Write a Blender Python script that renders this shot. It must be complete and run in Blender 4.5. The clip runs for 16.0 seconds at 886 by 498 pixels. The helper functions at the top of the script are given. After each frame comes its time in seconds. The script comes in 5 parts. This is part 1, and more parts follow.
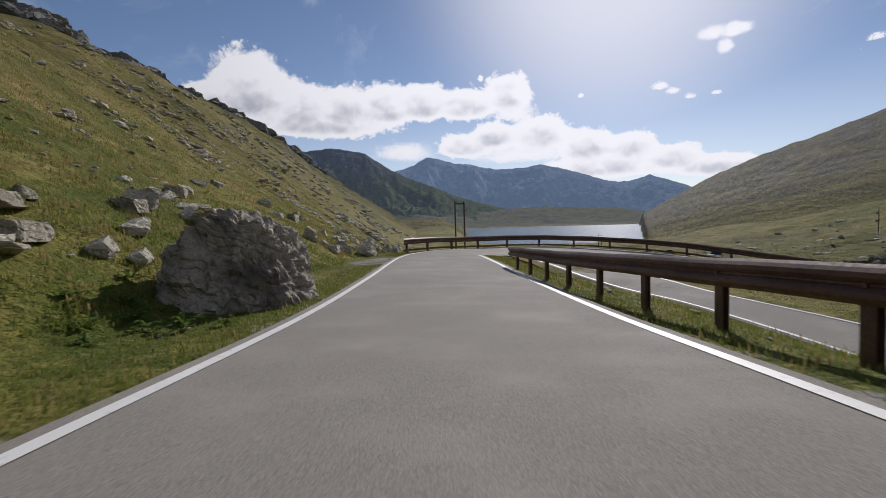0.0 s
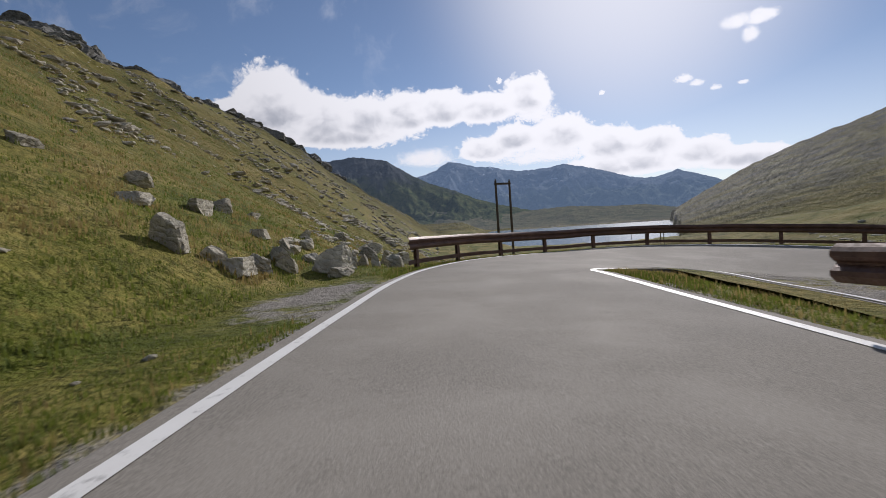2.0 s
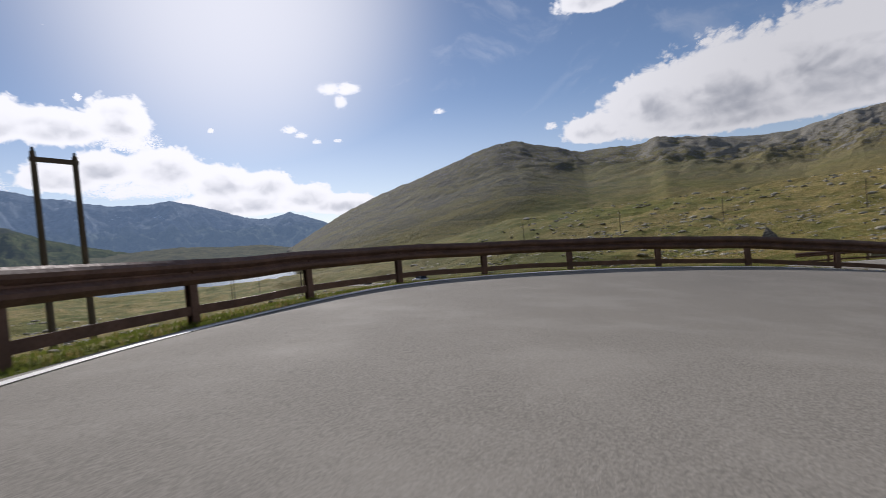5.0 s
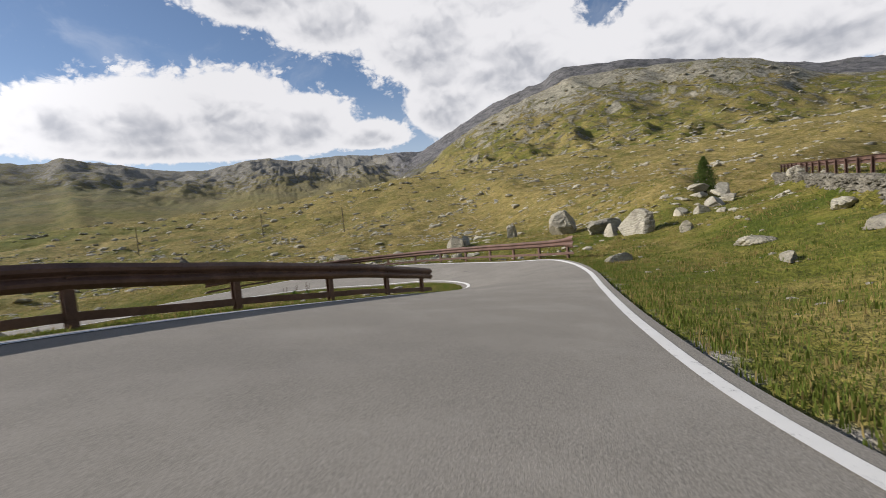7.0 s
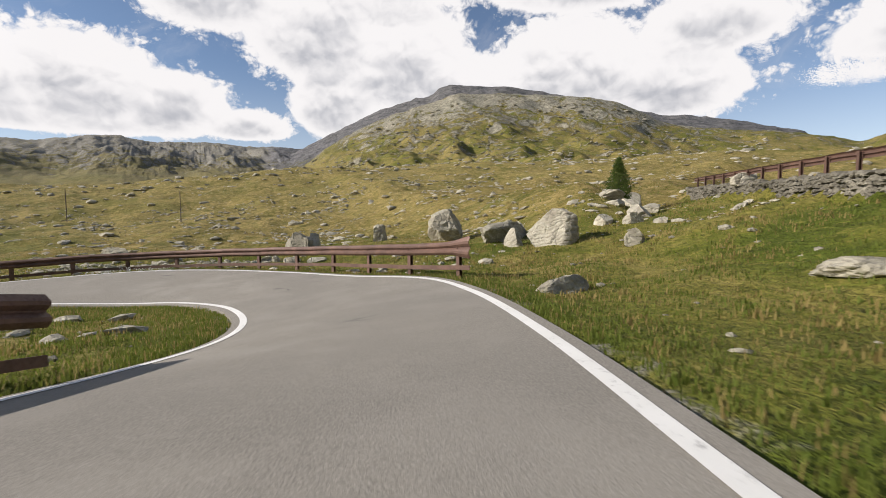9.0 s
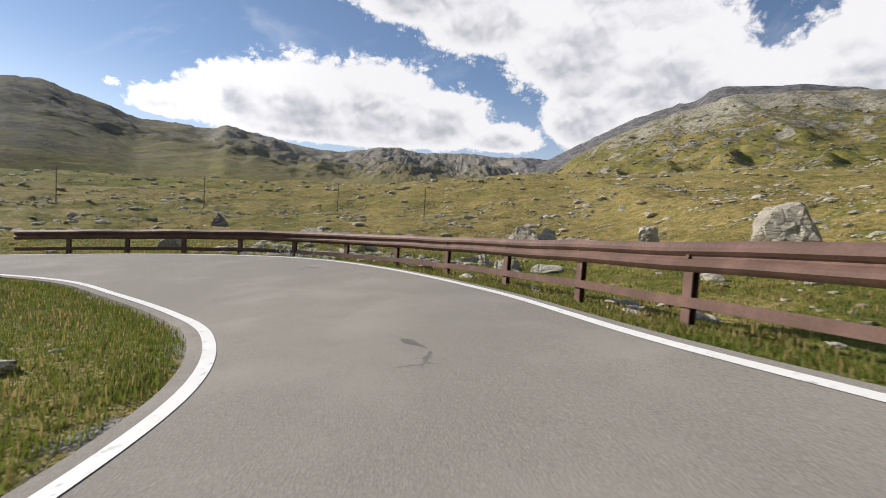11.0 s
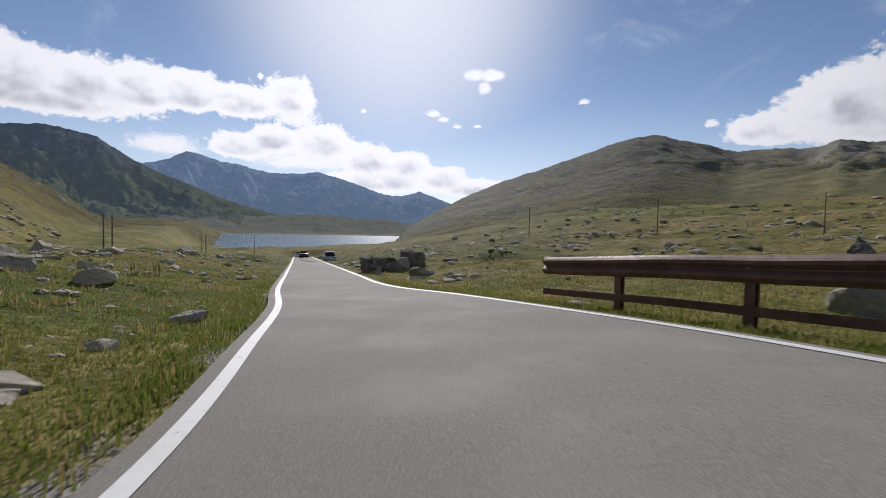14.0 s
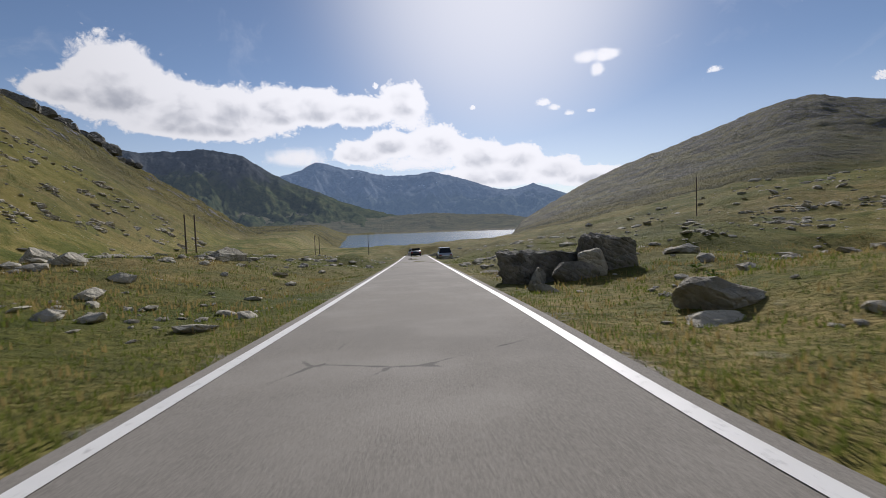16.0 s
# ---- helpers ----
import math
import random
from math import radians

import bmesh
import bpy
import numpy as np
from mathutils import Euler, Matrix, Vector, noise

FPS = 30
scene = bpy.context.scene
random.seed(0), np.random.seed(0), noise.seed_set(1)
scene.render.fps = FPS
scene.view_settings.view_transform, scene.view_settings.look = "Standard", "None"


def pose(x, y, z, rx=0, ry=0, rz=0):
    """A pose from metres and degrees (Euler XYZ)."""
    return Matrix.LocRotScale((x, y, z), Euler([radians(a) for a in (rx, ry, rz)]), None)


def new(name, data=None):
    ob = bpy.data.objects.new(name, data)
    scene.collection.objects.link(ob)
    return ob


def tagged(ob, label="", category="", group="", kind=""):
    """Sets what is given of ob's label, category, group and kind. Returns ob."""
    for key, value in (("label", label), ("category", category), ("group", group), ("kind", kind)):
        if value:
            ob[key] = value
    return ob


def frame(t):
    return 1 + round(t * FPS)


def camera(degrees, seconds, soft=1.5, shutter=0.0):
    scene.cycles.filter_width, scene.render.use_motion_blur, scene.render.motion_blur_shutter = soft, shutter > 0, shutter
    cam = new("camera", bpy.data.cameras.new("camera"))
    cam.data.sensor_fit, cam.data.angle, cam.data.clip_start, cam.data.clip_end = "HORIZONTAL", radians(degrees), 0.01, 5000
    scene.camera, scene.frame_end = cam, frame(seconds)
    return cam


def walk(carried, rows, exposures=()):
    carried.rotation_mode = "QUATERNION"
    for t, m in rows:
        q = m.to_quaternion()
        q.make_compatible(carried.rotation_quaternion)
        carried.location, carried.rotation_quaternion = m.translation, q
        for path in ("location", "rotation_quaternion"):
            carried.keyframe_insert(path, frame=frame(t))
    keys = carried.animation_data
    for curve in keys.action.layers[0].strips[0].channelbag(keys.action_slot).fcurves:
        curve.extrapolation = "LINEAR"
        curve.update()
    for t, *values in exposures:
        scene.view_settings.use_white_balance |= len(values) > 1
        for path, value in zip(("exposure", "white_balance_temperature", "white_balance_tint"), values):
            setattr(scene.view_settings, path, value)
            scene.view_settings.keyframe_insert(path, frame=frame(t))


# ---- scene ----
cam = camera(85.8, 16.0, soft=0.9, shutter=0.15)
# seconds, x, y, z, yaw, pitch, roll
PATH = [
    (0, 0.00, 0.00, 1.10, 0.00, -3.53, -1.70),
    (0.5, -0.07, 4.07, 0.83, 0.89, -3.41, -2.06),
    (1, -0.33, 8.11, 0.56, 2.06, -3.03, -2.59),
    (1.5, -0.56, 12.57, 0.34, 3.23, -2.63, -3.21),
    (2, -0.74, 16.54, 0.23, 2.94, -2.84, -3.94),
    (2.5, -0.83, 19.92, 0.12, 1.54, -3.02, -4.66),
    (3, -0.94, 22.31, 0.04, -1.87, -3.00, -5.12),
    (3.2, -0.98, 23.26, 0.01, -3.55, -2.97, -5.30),
    (3.6, -1.01, 25.15, -0.06, -8.72, -2.70, -5.55),
    (4.1, -0.80, 27.37, -0.17, -18.08, -2.14, -5.27),
    (4.6, -0.11, 29.34, -0.22, -30.07, -1.58, -5.00),
    (5, 0.95, 30.67, -0.34, -41.08, -1.54, -5.03),
    (5.3, 2.12, 31.47, -0.51, -49.96, -1.91, -5.34),
    (5.5, 3.01, 31.95, -0.61, -56.01, -2.30, -5.64),
    (6, 5.50, 32.73, -0.74, -71.95, -2.80, -6.53),
    (6.5, 7.94, 32.67, -0.88, -89.41, -3.41, -5.69),
    (7, 10.33, 32.03, -1.04, -103.38, -3.99, -5.55),
    (7.5, 12.75, 31.10, -1.24, -111.43, -4.45, -5.25),
    (8, 15.40, 29.75, -1.53, -116.34, -4.55, -3.82),
    (8.2, 16.49, 29.19, -1.65, -117.96, -4.53, -3.21),
    (8.7, 19.40, 27.69, -1.97, -119.13, -4.17, -1.49),
    (9.2, 22.46, 26.23, -2.30, -116.71, -3.58, 0.30),
    (9.7, 25.50, 25.06, -2.61, -111.32, -3.08, 1.85),
    (10.3, 28.90, 24.33, -2.90, -101.84, -3.06, 3.00),
    (10.5, 29.96, 24.25, -2.98, -98.24, -3.21, 3.19),
    (11, 32.57, 23.97, -3.17, -90.11, -3.24, 3.55),
    (11.5, 35.15, 24.06, -3.36, -80.71, -3.26, 3.62),
    (12, 37.67, 24.69, -3.58, -70.51, -2.84, 3.50),
    (12.5, 40.01, 25.83, -3.81, -61.27, -2.59, 2.38),
    (13, 42.03, 27.63, -3.89, -48.16, -2.57, 2.34),
    (13.5, 44.13, 30.15, -3.94, -35.67, -2.53, 1.95),
    (14, 45.74, 33.12, -4.04, -26.08, -2.42, 1.31),
    (14.5, 46.98, 36.60, -4.24, -19.44, -2.60, 0.18),
    (15, 47.98, 40.49, -4.53, -15.61, -2.71, -0.52),
    (15.5, 48.84, 44.79, -4.77, -13.56, -2.91, -1.40),
    (16, 49.71, 49.36, -5.05, -12.26, -3.03, -2.02),
]
walk(cam, [(t, pose(x, y, z, 90 + p, 0, yw) @ pose(0, 0, 0, 0, 0, ro)) for t, x, y, z, yw, p, ro in PATH],
     exposures=[(0.0, -0.3, 6200, 16), (3.0, -0.2, 6200, 16), (5.5, -0.15, 6200, 15), (7.0, 0.25, 6400, 13), (8.0, 0.4, 6600, 13), (10.5, 0.4, 6500, 13),
                (12.0, 0.25, 6250, 14), (13.5, -0.1, 6150, 15), (16.0, -0.25, 6200, 15)])

# ---------------------------------------------------------------- light
SUN_AZ, SUN_EL = 20.0, 28.0
sun_data = bpy.data.lights.new("sun", "SUN")
sun_data.energy, sun_data.angle, sun_data.color = 4.6, radians(0.53), (1.0, 0.95, 0.86)
sun_ob = new("sun", sun_data)
sun_dir = Vector((math.sin(radians(SUN_AZ)) * math.cos(radians(SUN_EL)), math.cos(radians(SUN_AZ)) * math.cos(radians(SUN_EL)), math.sin(radians(SUN_EL))))
sun_ob.rotation_euler = (-sun_dir).to_track_quat("-Z", "Y").to_euler()


class Nodes:
    """Small helper round a node tree: numbers and sockets may be mixed."""

    def __init__(self, tree):
        self.t = tree

    def node(self, kind, **props):
        n = self.t.nodes.new(kind)
        for k, v in props.items():
            setattr(n, k, v)
        return n

    def put(self, socket, v):
        if hasattr(v, "links"):
            self.t.links.new(v, socket)
        else:
            socket.default_value = v

    def math(self, op, a, b=0.0, c=0.0, clamp=False):
        n = self.node("ShaderNodeMath", operation=op, use_clamp=clamp)
        for i, v in enumerate((a, b, c)):
            self.put(n.inputs[i], v)
        return n.outputs[0]

    def ramp(self, v, a, b, lo=0.0, hi=1.0):
        n = self.node("ShaderNodeMapRange", interpolation_type="SMOOTHSTEP")
        for i, q in enumerate((v, a, b, lo, hi)):
            self.put(n.inputs[i], q)
        return n.outputs[0]

    def mix(self, f, a, b):
        n = self.node("ShaderNodeMix", data_type="RGBA")
        self.put(n.inputs[0], f)
        for i, q in ((6, a), (7, b)):
            self.put(n.inputs[i], (*q, 1) if isinstance(q, tuple) and len(q) == 3 else q)
        return n.outputs[2]

    def noise(self, scale, detail=4.0, rough=0.55, coord=None, dist=0.0):
        n = self.node("ShaderNodeTexNoise")
        for k, q in (("Scale", scale), ("Detail", detail), ("Roughness", rough), ("Distortion", dist)):
            self.put(n.inputs[k], q)
        if coord is not None:
            self.t.links.new(coord, n.inputs["Vector"])
        return n.outputs["Fac"]

    def shifted(self, coord, by):
        n = self.node("ShaderNodeVectorMath", operation="ADD")
        self.t.links.new(coord, n.inputs[0])
        n.inputs[1].default_value = by
        return n.outputs[0]

    def voronoi(self, scale, coord=None, feature="F1", out="Distance"):
        n = self.node("ShaderNodeTexVoronoi", feature=feature)
        n.inputs["Scale"].default_value = scale
        if coord is not None:
            self.t.links.new(coord, n.inputs["Vector"])
        return n.outputs[out]


# sky with cumulus: azimuth, elevation, half width, half height in degrees, weight
CLOUDS_NORTH = [
    (-25.2, 13.4, 3.6, 1.9), (-21.1, 14.0, 5.0, 4.4), (-16.0, 12.6, 4.5, 3.2), (-11.2, 12.6, 4.5, 2.7), (-6.2, 12.9, 4.5, 2.7), (-2.0, 13.2, 4.5, 2.5), (3.0, 12.9, 4.5, 2.1), (8.2, 13.8, 3.2, 2.5), (9.0, 11.9, 3.0, 1.4), (-14.0, 11.0, 9.0, 2.0),
    (-4.0, 7.8, 3.6, 1.3), (3.0, 8.3, 3.8, 1.7), (6.6, 9.2, 3.6, 1.9), (11.6, 9.2, 4.2, 2.4), (17.0, 7.5, 4.0, 2.2), (21.3, 7.2, 3.5, 1.9), (25.5, 5.6, 4.0, 1.7), (30.0, 4.6, 5.0, 1.5), (19.0, 5.2, 9.0, 1.7), (10.0, 7.2, 7.0, 1.2),
    (29.4, 17.6, 1.7, 0.8), (31.4, 17.5, 1.6, 0.75), (30.6, 16.2, 0.8, 0.9), (24.5, 13.3, 1.0, 0.5), (25.8, 12.7, 0.8, 0.4), (27.4, 12.0, 0.6, 0.35), (29.8, 12.0, 0.6, 0.25), (16.4, 13.3, 0.35, 0.3), (42.0, 14.5, 0.7, 0.35), (5.0, 15.9, 0.35, 0.4),
]
CLOUDS_EAST = [
    (60.0, 10.2, 4.2, 2.0), (66.5, 12.0, 6.0, 3.6), (73.0, 12.4, 8.0, 4.4), (81.5, 12.9, 8.5, 4.6), (89.0, 11.4, 6.5, 3.8), (96.0, 9.8, 5.5, 2.0), (78.0, 9.5, 18.0, 2.2), (71.2, 17.0, 0.8, 0.35), (55.0, 11.4, 0.7, 0.5), (57.0, 10.2, 0.5, 0.3),
    (85.0, 24.5, 8.0, 4.6), (93.0, 23.0, 9.0, 6.0), (104.0, 20.0, 9.0, 7.5), (105.5, 12.5, 5.5, 5.5), (113.0, 17.0, 10.0, 8.0), (113.0, 27.0, 14.0, 6.5), (122.0, 13.5, 12.0, 5.0), (133.0, 15.5, 10.0, 6.5), (143.0, 13.2, 9.0, 5.0), (147.0, 18.5, 8.0, 4.0), (135.0, 24.5, 14.0, 4.5),
    (159.5, 12.4, 5.0, 1.4), (164.0, 15.0, 9.0, 3.2), (100.0, 32.0, 24.0, 6.0), (140.0, 33.0, 22.0, 8.0), (61.0, 23.6, 4.6, 2.0),
    (182.0, 22.0, 18.0, 6.0), (230.0, 26.0, 22.0, 7.0), (275.0, 20.0, 12.0, 4.5), (310.0, 24.0, 10.0, 3.5),
]
world = bpy.data.worlds.new("sky")
scene.world = world
world.use_nodes = True
wt = world.node_tree
wt.nodes.clear()
wn = Nodes(wt)
sky = wn.node("ShaderNodeTexSky", sky_type="NISHITA", sun_disc=False)
sky.sun_elevation, sky.sun_rotation, sky.altitude, sky.dust_density, sky.ozone_density, sky.air_density = radians(SUN_EL), radians(SUN_AZ), 1900, 0.6, 1.2, 1.0
way = wn.node("ShaderNodeTexCoord").outputs["Generated"]
sep = wn.node("ShaderNodeSeparateXYZ")
wt.links.new(way, sep.inputs[0])
wx, wy, wz = sep.outputs
azi = wn.math("MULTIPLY", wn.math("ARCTAN2", wx, wy), 180 / math.pi)
ele = wn.math("MULTIPLY", wn.math("ARCSINE", wz), 180 / math.pi)
flat = wn.node("ShaderNodeCombineXYZ")
wn.put(flat.inputs[0], wn.math("MULTIPLY", azi, 0.13))
wn.put(flat.inputs[1], wn.math("MULTIPLY", ele, 0.16))
warp = wn.node("ShaderNodeTexNoise")
wn.put(warp.inputs["Scale"], 1.7)
wn.put(warp.inputs["Detail"], 5.0)
wt.links.new(flat.outputs[0], warp.inputs["Vector"])
bend = wn.node("ShaderNodeVectorMath", operation="MULTIPLY_ADD")
wt.links.new(warp.outputs["Color"], bend.inputs[0])
bend.inputs[1].default_value = (0.42, 0.42, 0.0)
wt.links.new(flat.outputs[0], bend.inputs[2])


def billows(coord, scale, detail):
    n = wn.node("ShaderNodeTexVoronoi", feature="F1", voronoi_dimensions="2D", normalize=True)
    for k, q in (("Scale", scale), ("Detail", detail), ("Roughness", 0.5), ("Lacunarity", 2.2)):
        wn.put(n.inputs[k], q)
    wt.links.new(coord, n.inputs["Vector"])
    return n.outputs["Distance"]


billow = wn.noise(1.5, 8.0, 0.58, bend.outputs[0], 0.2)
puffs = billows(bend.outputs[0], 3.2, 4.0)
round_a = billows(bend.outputs[0], 2.2, 1.6)
round_b = billows(wn.shifted(bend.outputs[0], (0.03, 0.12, 0.0)), 2.2, 1.6)
small_puffs = billows(bend.outputs[0], 10.0, 2.5)
wisp = wn.noise(7.0, 8.0, 0.66, bend.outputs[0], 0.6)
rough_edge = wn.math("ADD", wn.math("MULTIPLY", wn.math("SUBTRACT", billow, 0.5), 1.5), wn.math("MULTIPLY", wn.math("SUBTRACT", 0.3, puffs), 2.0))
rough_edge = wn.math("ADD", rough_edge, wn.math("MULTIPLY", wn.math("SUBTRACT", wisp, 0.5), 0.7))
rough_edge = wn.math("ADD", rough_edge, wn.math("MULTIPLY", wn.math("SUBTRACT", 0.33, small_puffs), 1.1))
# small clouds are torn into shreds
shred = wn.math("MULTIPLY", wn.math("SUBTRACT", wn.noise(60.0, 5.0, 0.65, bend.outputs[0], 0.5), 0.56), 4.5)
body = above = None
for az, el, w, h in CLOUDS_NORTH + CLOUDS_EAST:
    # shortest turn to the cloud's azimuth
    d = wn.math("WRAP", wn.math("SUBTRACT", azi, az), 180.0, -180.0)
    u, v = wn.math("DIVIDE", d, w), wn.math("DIVIDE", wn.math("SUBTRACT", ele, el), h)
    v = wn.math("MULTIPLY", v, wn.ramp(v, -0.2, 0.2, 1.35, 0.9))
    q = wn.math("SUBTRACT", 1.0, wn.math("ADD", wn.math("MULTIPLY", u, u), wn.math("MULTIPLY", v, v)))
    q = wn.math("MAXIMUM", q, -1.2)
    if h < 1.5:
        q = wn.math("ADD", q, shred)
    body = q if body is None else wn.math("SMOOTH_MAX", body, q, 0.35)
    if h < 1.5:
        continue
    vc = wn.math("MAXIMUM", wn.math("MINIMUM", v, 1.2), -1.2)
    q2 = wn.math("MULTIPLY_ADD", vc, -0.85 * min(1.0, h / 4.5), q)
    above = q2 if above is None else wn.math("MAXIMUM", above, q2)
dens = wn.math("ADD", wn.math("MULTIPLY", body, wn.ramp(body, -0.1, 0.7, 1.0, 1.9)), wn.math("MULTIPLY", rough_edge, wn.ramp(body, 0.0, 0.5, 1.0, 0.3)))
cover = wn.ramp(dens, -0.14, 0.5)
thin = wn.ramp(wn.noise(0.5, 8.0, 0.62, bend.outputs[0], 1.6), 0.5, 0.82, 0.0, 0.3)
fold = wn.math("MULTIPLY", wn.math("SUBTRACT", round_a, round_b), 1.1)
thick = wn.math("ADD", wn.math("MULTIPLY", above, 0.9), wn.math("MULTIPLY", wn.math("SUBTRACT", billow, 0.5), 1.1))
thick = wn.math("ADD", thick, fold)
thick = wn.math("MULTIPLY", wn.ramp(thick, 0.42, 1.45), wn.ramp(dens, 0.6, 1.7))
cloud_col = wn.mix(thick, (1.0, 1.0, 1.0), (0.5, 0.525, 0.575))
cloud_light = wn.node("ShaderNodeBackground")
wn.put(cloud_light.inputs[0], cloud_col)
toward = wn.node("ShaderNodeVectorMath", operation="DOT_PRODUCT")
wt.links.new(way, toward.inputs[0])
toward.inputs[1].default_value = sun_dir
# clouds round the sun are lit through and brighter
wn.put(cloud_light.inputs[1], wn.ramp(toward.outputs["Value"], 0.55, 1.0, 0.7, 1.12))
# thin bright haze round the sun
glare = wn.ramp(toward.outputs["Value"], 0.88, 1.015, 0.0, 0.9)
air = wn.node("ShaderNodeBackground")
wn.put(air.inputs[0], sky.outputs[0])
air.inputs[1].default_value = 0.088
veil = wn.node("ShaderNodeMixShader")
wn.put(veil.inputs[0], wn.math("MAXIMUM", cover, wn.math("MAXIMUM", wn.math("MULTIPLY", thin, wn.ramp(ele, 3.0, 12.0)), wn.math("MAXIMUM", wn.ramp(ele, 2.0, 17.0, 0.3, 0.0), wn.math("POWER", glare, 2.5)))))
wt.links.new(air.outputs[0], veil.inputs[1])
wt.links.new(cloud_light.outputs[0], veil.inputs[2])
wout = wn.node("ShaderNodeOutputWorld")
wt.links.new(veil.outputs[0], wout.inputs[0])


# ---------------------------------------------------------------- materials
def material(name, rough=0.8, metal=0.0, spec=0.5):
    m = bpy.data.materials.new(name)
    m.use_nodes = True
    n = Nodes(m.node_tree)
    b = m.node_tree.nodes["Principled BSDF"]
    b.inputs["Roughness"].default_value, b.inputs["Metallic"].default_value, b.inputs["Specular IOR Level"].default_value = rough, metal, spec
    n.b = b
    n.pos = n.node("ShaderNodeNewGeometry").outputs["Position"]
    return m, n


def bump(n, height, strength=0.4, dist=0.05):
    k = n.node("ShaderNodeBump")
    k.inputs["Strength"].default_value, k.inputs["Distance"].default_value = strength, dist
    n.put(k.inputs["Height"], height)
    n.put(n.b.inputs["Normal"], k.outputs[0])


def mat_ground():
    m, n = material("alpine_turf", 0.95, spec=0.12)
    p = n.pos
    big, mid, small, tuft, speck = n.noise(0.015, 5, 0.6, p), n.noise(0.11, 6, 0.62, p, 0.8), n.noise(0.9, 7, 0.7, p, 0.4), n.noise(5.0, 5, 0.72, p), n.noise(22.0, 3, 0.7, p)
    green = n.mix(n.ramp(mid, 0.34, 0.66), (0.085, 0.112, 0.014), (0.215, 0.2, 0.034))
    straw = n.mix(n.ramp(small, 0.3, 0.7), (0.25, 0.175, 0.062), (0.45, 0.335, 0.145))
    dry = n.ramp(n.math("ADD", n.math("MULTIPLY", big, 0.6), n.math("MULTIPLY", mid, 0.6)), 0.5, 0.72)
    dryness = n.node("ShaderNodeAttribute", attribute_name="dry").outputs["Fac"]
    col = n.mix(n.math("MULTIPLY", n.math("ADD", dry, dryness, clamp=True), n.ramp(small, 0.25, 0.65, 0.35, 0.95)), green, straw)
    col = n.mix(n.ramp(tuft, 0.42, 0.64, 0.0, 0.55), col, (0.05, 0.062, 0.009))
    col = n.mix(n.ramp(speck, 0.56, 0.72, 0.0, 0.4), col, (0.36, 0.29, 0.1))
    col = n.mix(n.ramp(n.noise(0.35, 6, 0.68, p, 0.5), 0.52, 0.66, 0.0, 0.55), col, (0.06, 0.075, 0.012))
    tussock = n.noise(1.6, 5, 0.78, p, 0.6)
    col = n.mix(n.ramp(tussock, 0.53, 0.67, 0.0, 0.6), col, (0.05, 0.06, 0.008))
    col = n.mix(n.ramp(tussock, 0.46, 0.36, 0.0, 0.4), col, (0.34, 0.27, 0.075))
    # shade of backlit and cloud-covered slopes is put into darker heather colours
    heath_shade = n.node("ShaderNodeAttribute", attribute_name="heath_shade").outputs["Fac"]
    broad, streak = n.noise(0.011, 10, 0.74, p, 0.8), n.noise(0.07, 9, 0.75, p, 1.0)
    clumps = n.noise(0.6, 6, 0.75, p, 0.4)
    shaded_moor = n.mix(n.ramp(broad, 0.42, 0.58), n.mix(streak, (0.038, 0.046, 0.012), (0.095, 0.085, 0.025)), n.mix(streak, (0.085, 0.09, 0.015), (0.22, 0.175, 0.04)))
    shaded_moor = n.mix(n.ramp(clumps, 0.52, 0.66, 0.0, 0.7), shaded_moor, (0.035, 0.044, 0.01))
    shaded_moor = n.mix(n.ramp(clumps, 0.44, 0.34, 0.0, 0.6), shaded_moor, (0.25, 0.185, 0.055))
    # the long flanks far off are greyer: haze painted over heather and frost-split rock
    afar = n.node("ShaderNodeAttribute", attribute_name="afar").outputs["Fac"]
    hazy_flank = n.mix(n.ramp(n.noise(0.013, 10, 0.72, p, 0.9), 0.4, 0.6), (0.12, 0.122, 0.12), n.mix(streak, (0.14, 0.14, 0.08), (0.22, 0.2, 0.12)))
    shaded_moor = n.mix(n.math("MULTIPLY", afar, 0.8), shaded_moor, hazy_flank)
    col = n.mix(n.math("MULTIPLY", heath_shade, n.ramp(n.noise(0.02, 8, 0.7, p, 0.6), 0.3, 0.6, 0.6, 1.0)), col, shaded_moor)
    # bare stone where it is steep or high
    nz = n.node("ShaderNodeSeparateXYZ")
    n.t.links.new(n.node("ShaderNodeNewGeometry").outputs["Normal"], nz.inputs[0])
    bare = n.node("ShaderNodeAttribute", attribute_name="bare").outputs["Fac"]
    st = n.noise(0.045, 10, 0.72, p, 1.0)
    stone_f = n.ramp(n.math("ADD", n.math("ADD", bare, n.math("MULTIPLY", n.math("SUBTRACT", st, 0.5), 2.6)), n.math("MULTIPLY", n.math("SUBTRACT", 0.86, nz.outputs[2]), 1.1)), 0.3, 0.5)
    ledge = n.noise(0.17, 9, 0.76, p, 0.9)
    stone_f = n.math("MAXIMUM", stone_f, n.math("MULTIPLY", n.ramp(ledge, 0.55, 0.62), n.ramp(bare, 0.0, 0.35)))
    stone = n.mix(n.ramp(n.noise(0.25, 9, 0.75, p, 0.6), 0.32, 0.68), (0.1, 0.093, 0.075), (0.42, 0.39, 0.31))
    # bluish dark rock: air haze and cloud shade put into the stone colour
    hazed_schist = n.mix(n.ramp(n.noise(0.05, 9, 0.72, p, 0.6), 0.35, 0.65), (0.09, 0.092, 0.1), (0.25, 0.24, 0.245))
    stone = n.mix(n.ramp(heath_shade, 0.25, 0.8), stone, hazed_schist)
    col = n.mix(n.math("MULTIPLY", stone_f, 0.88), col, stone)
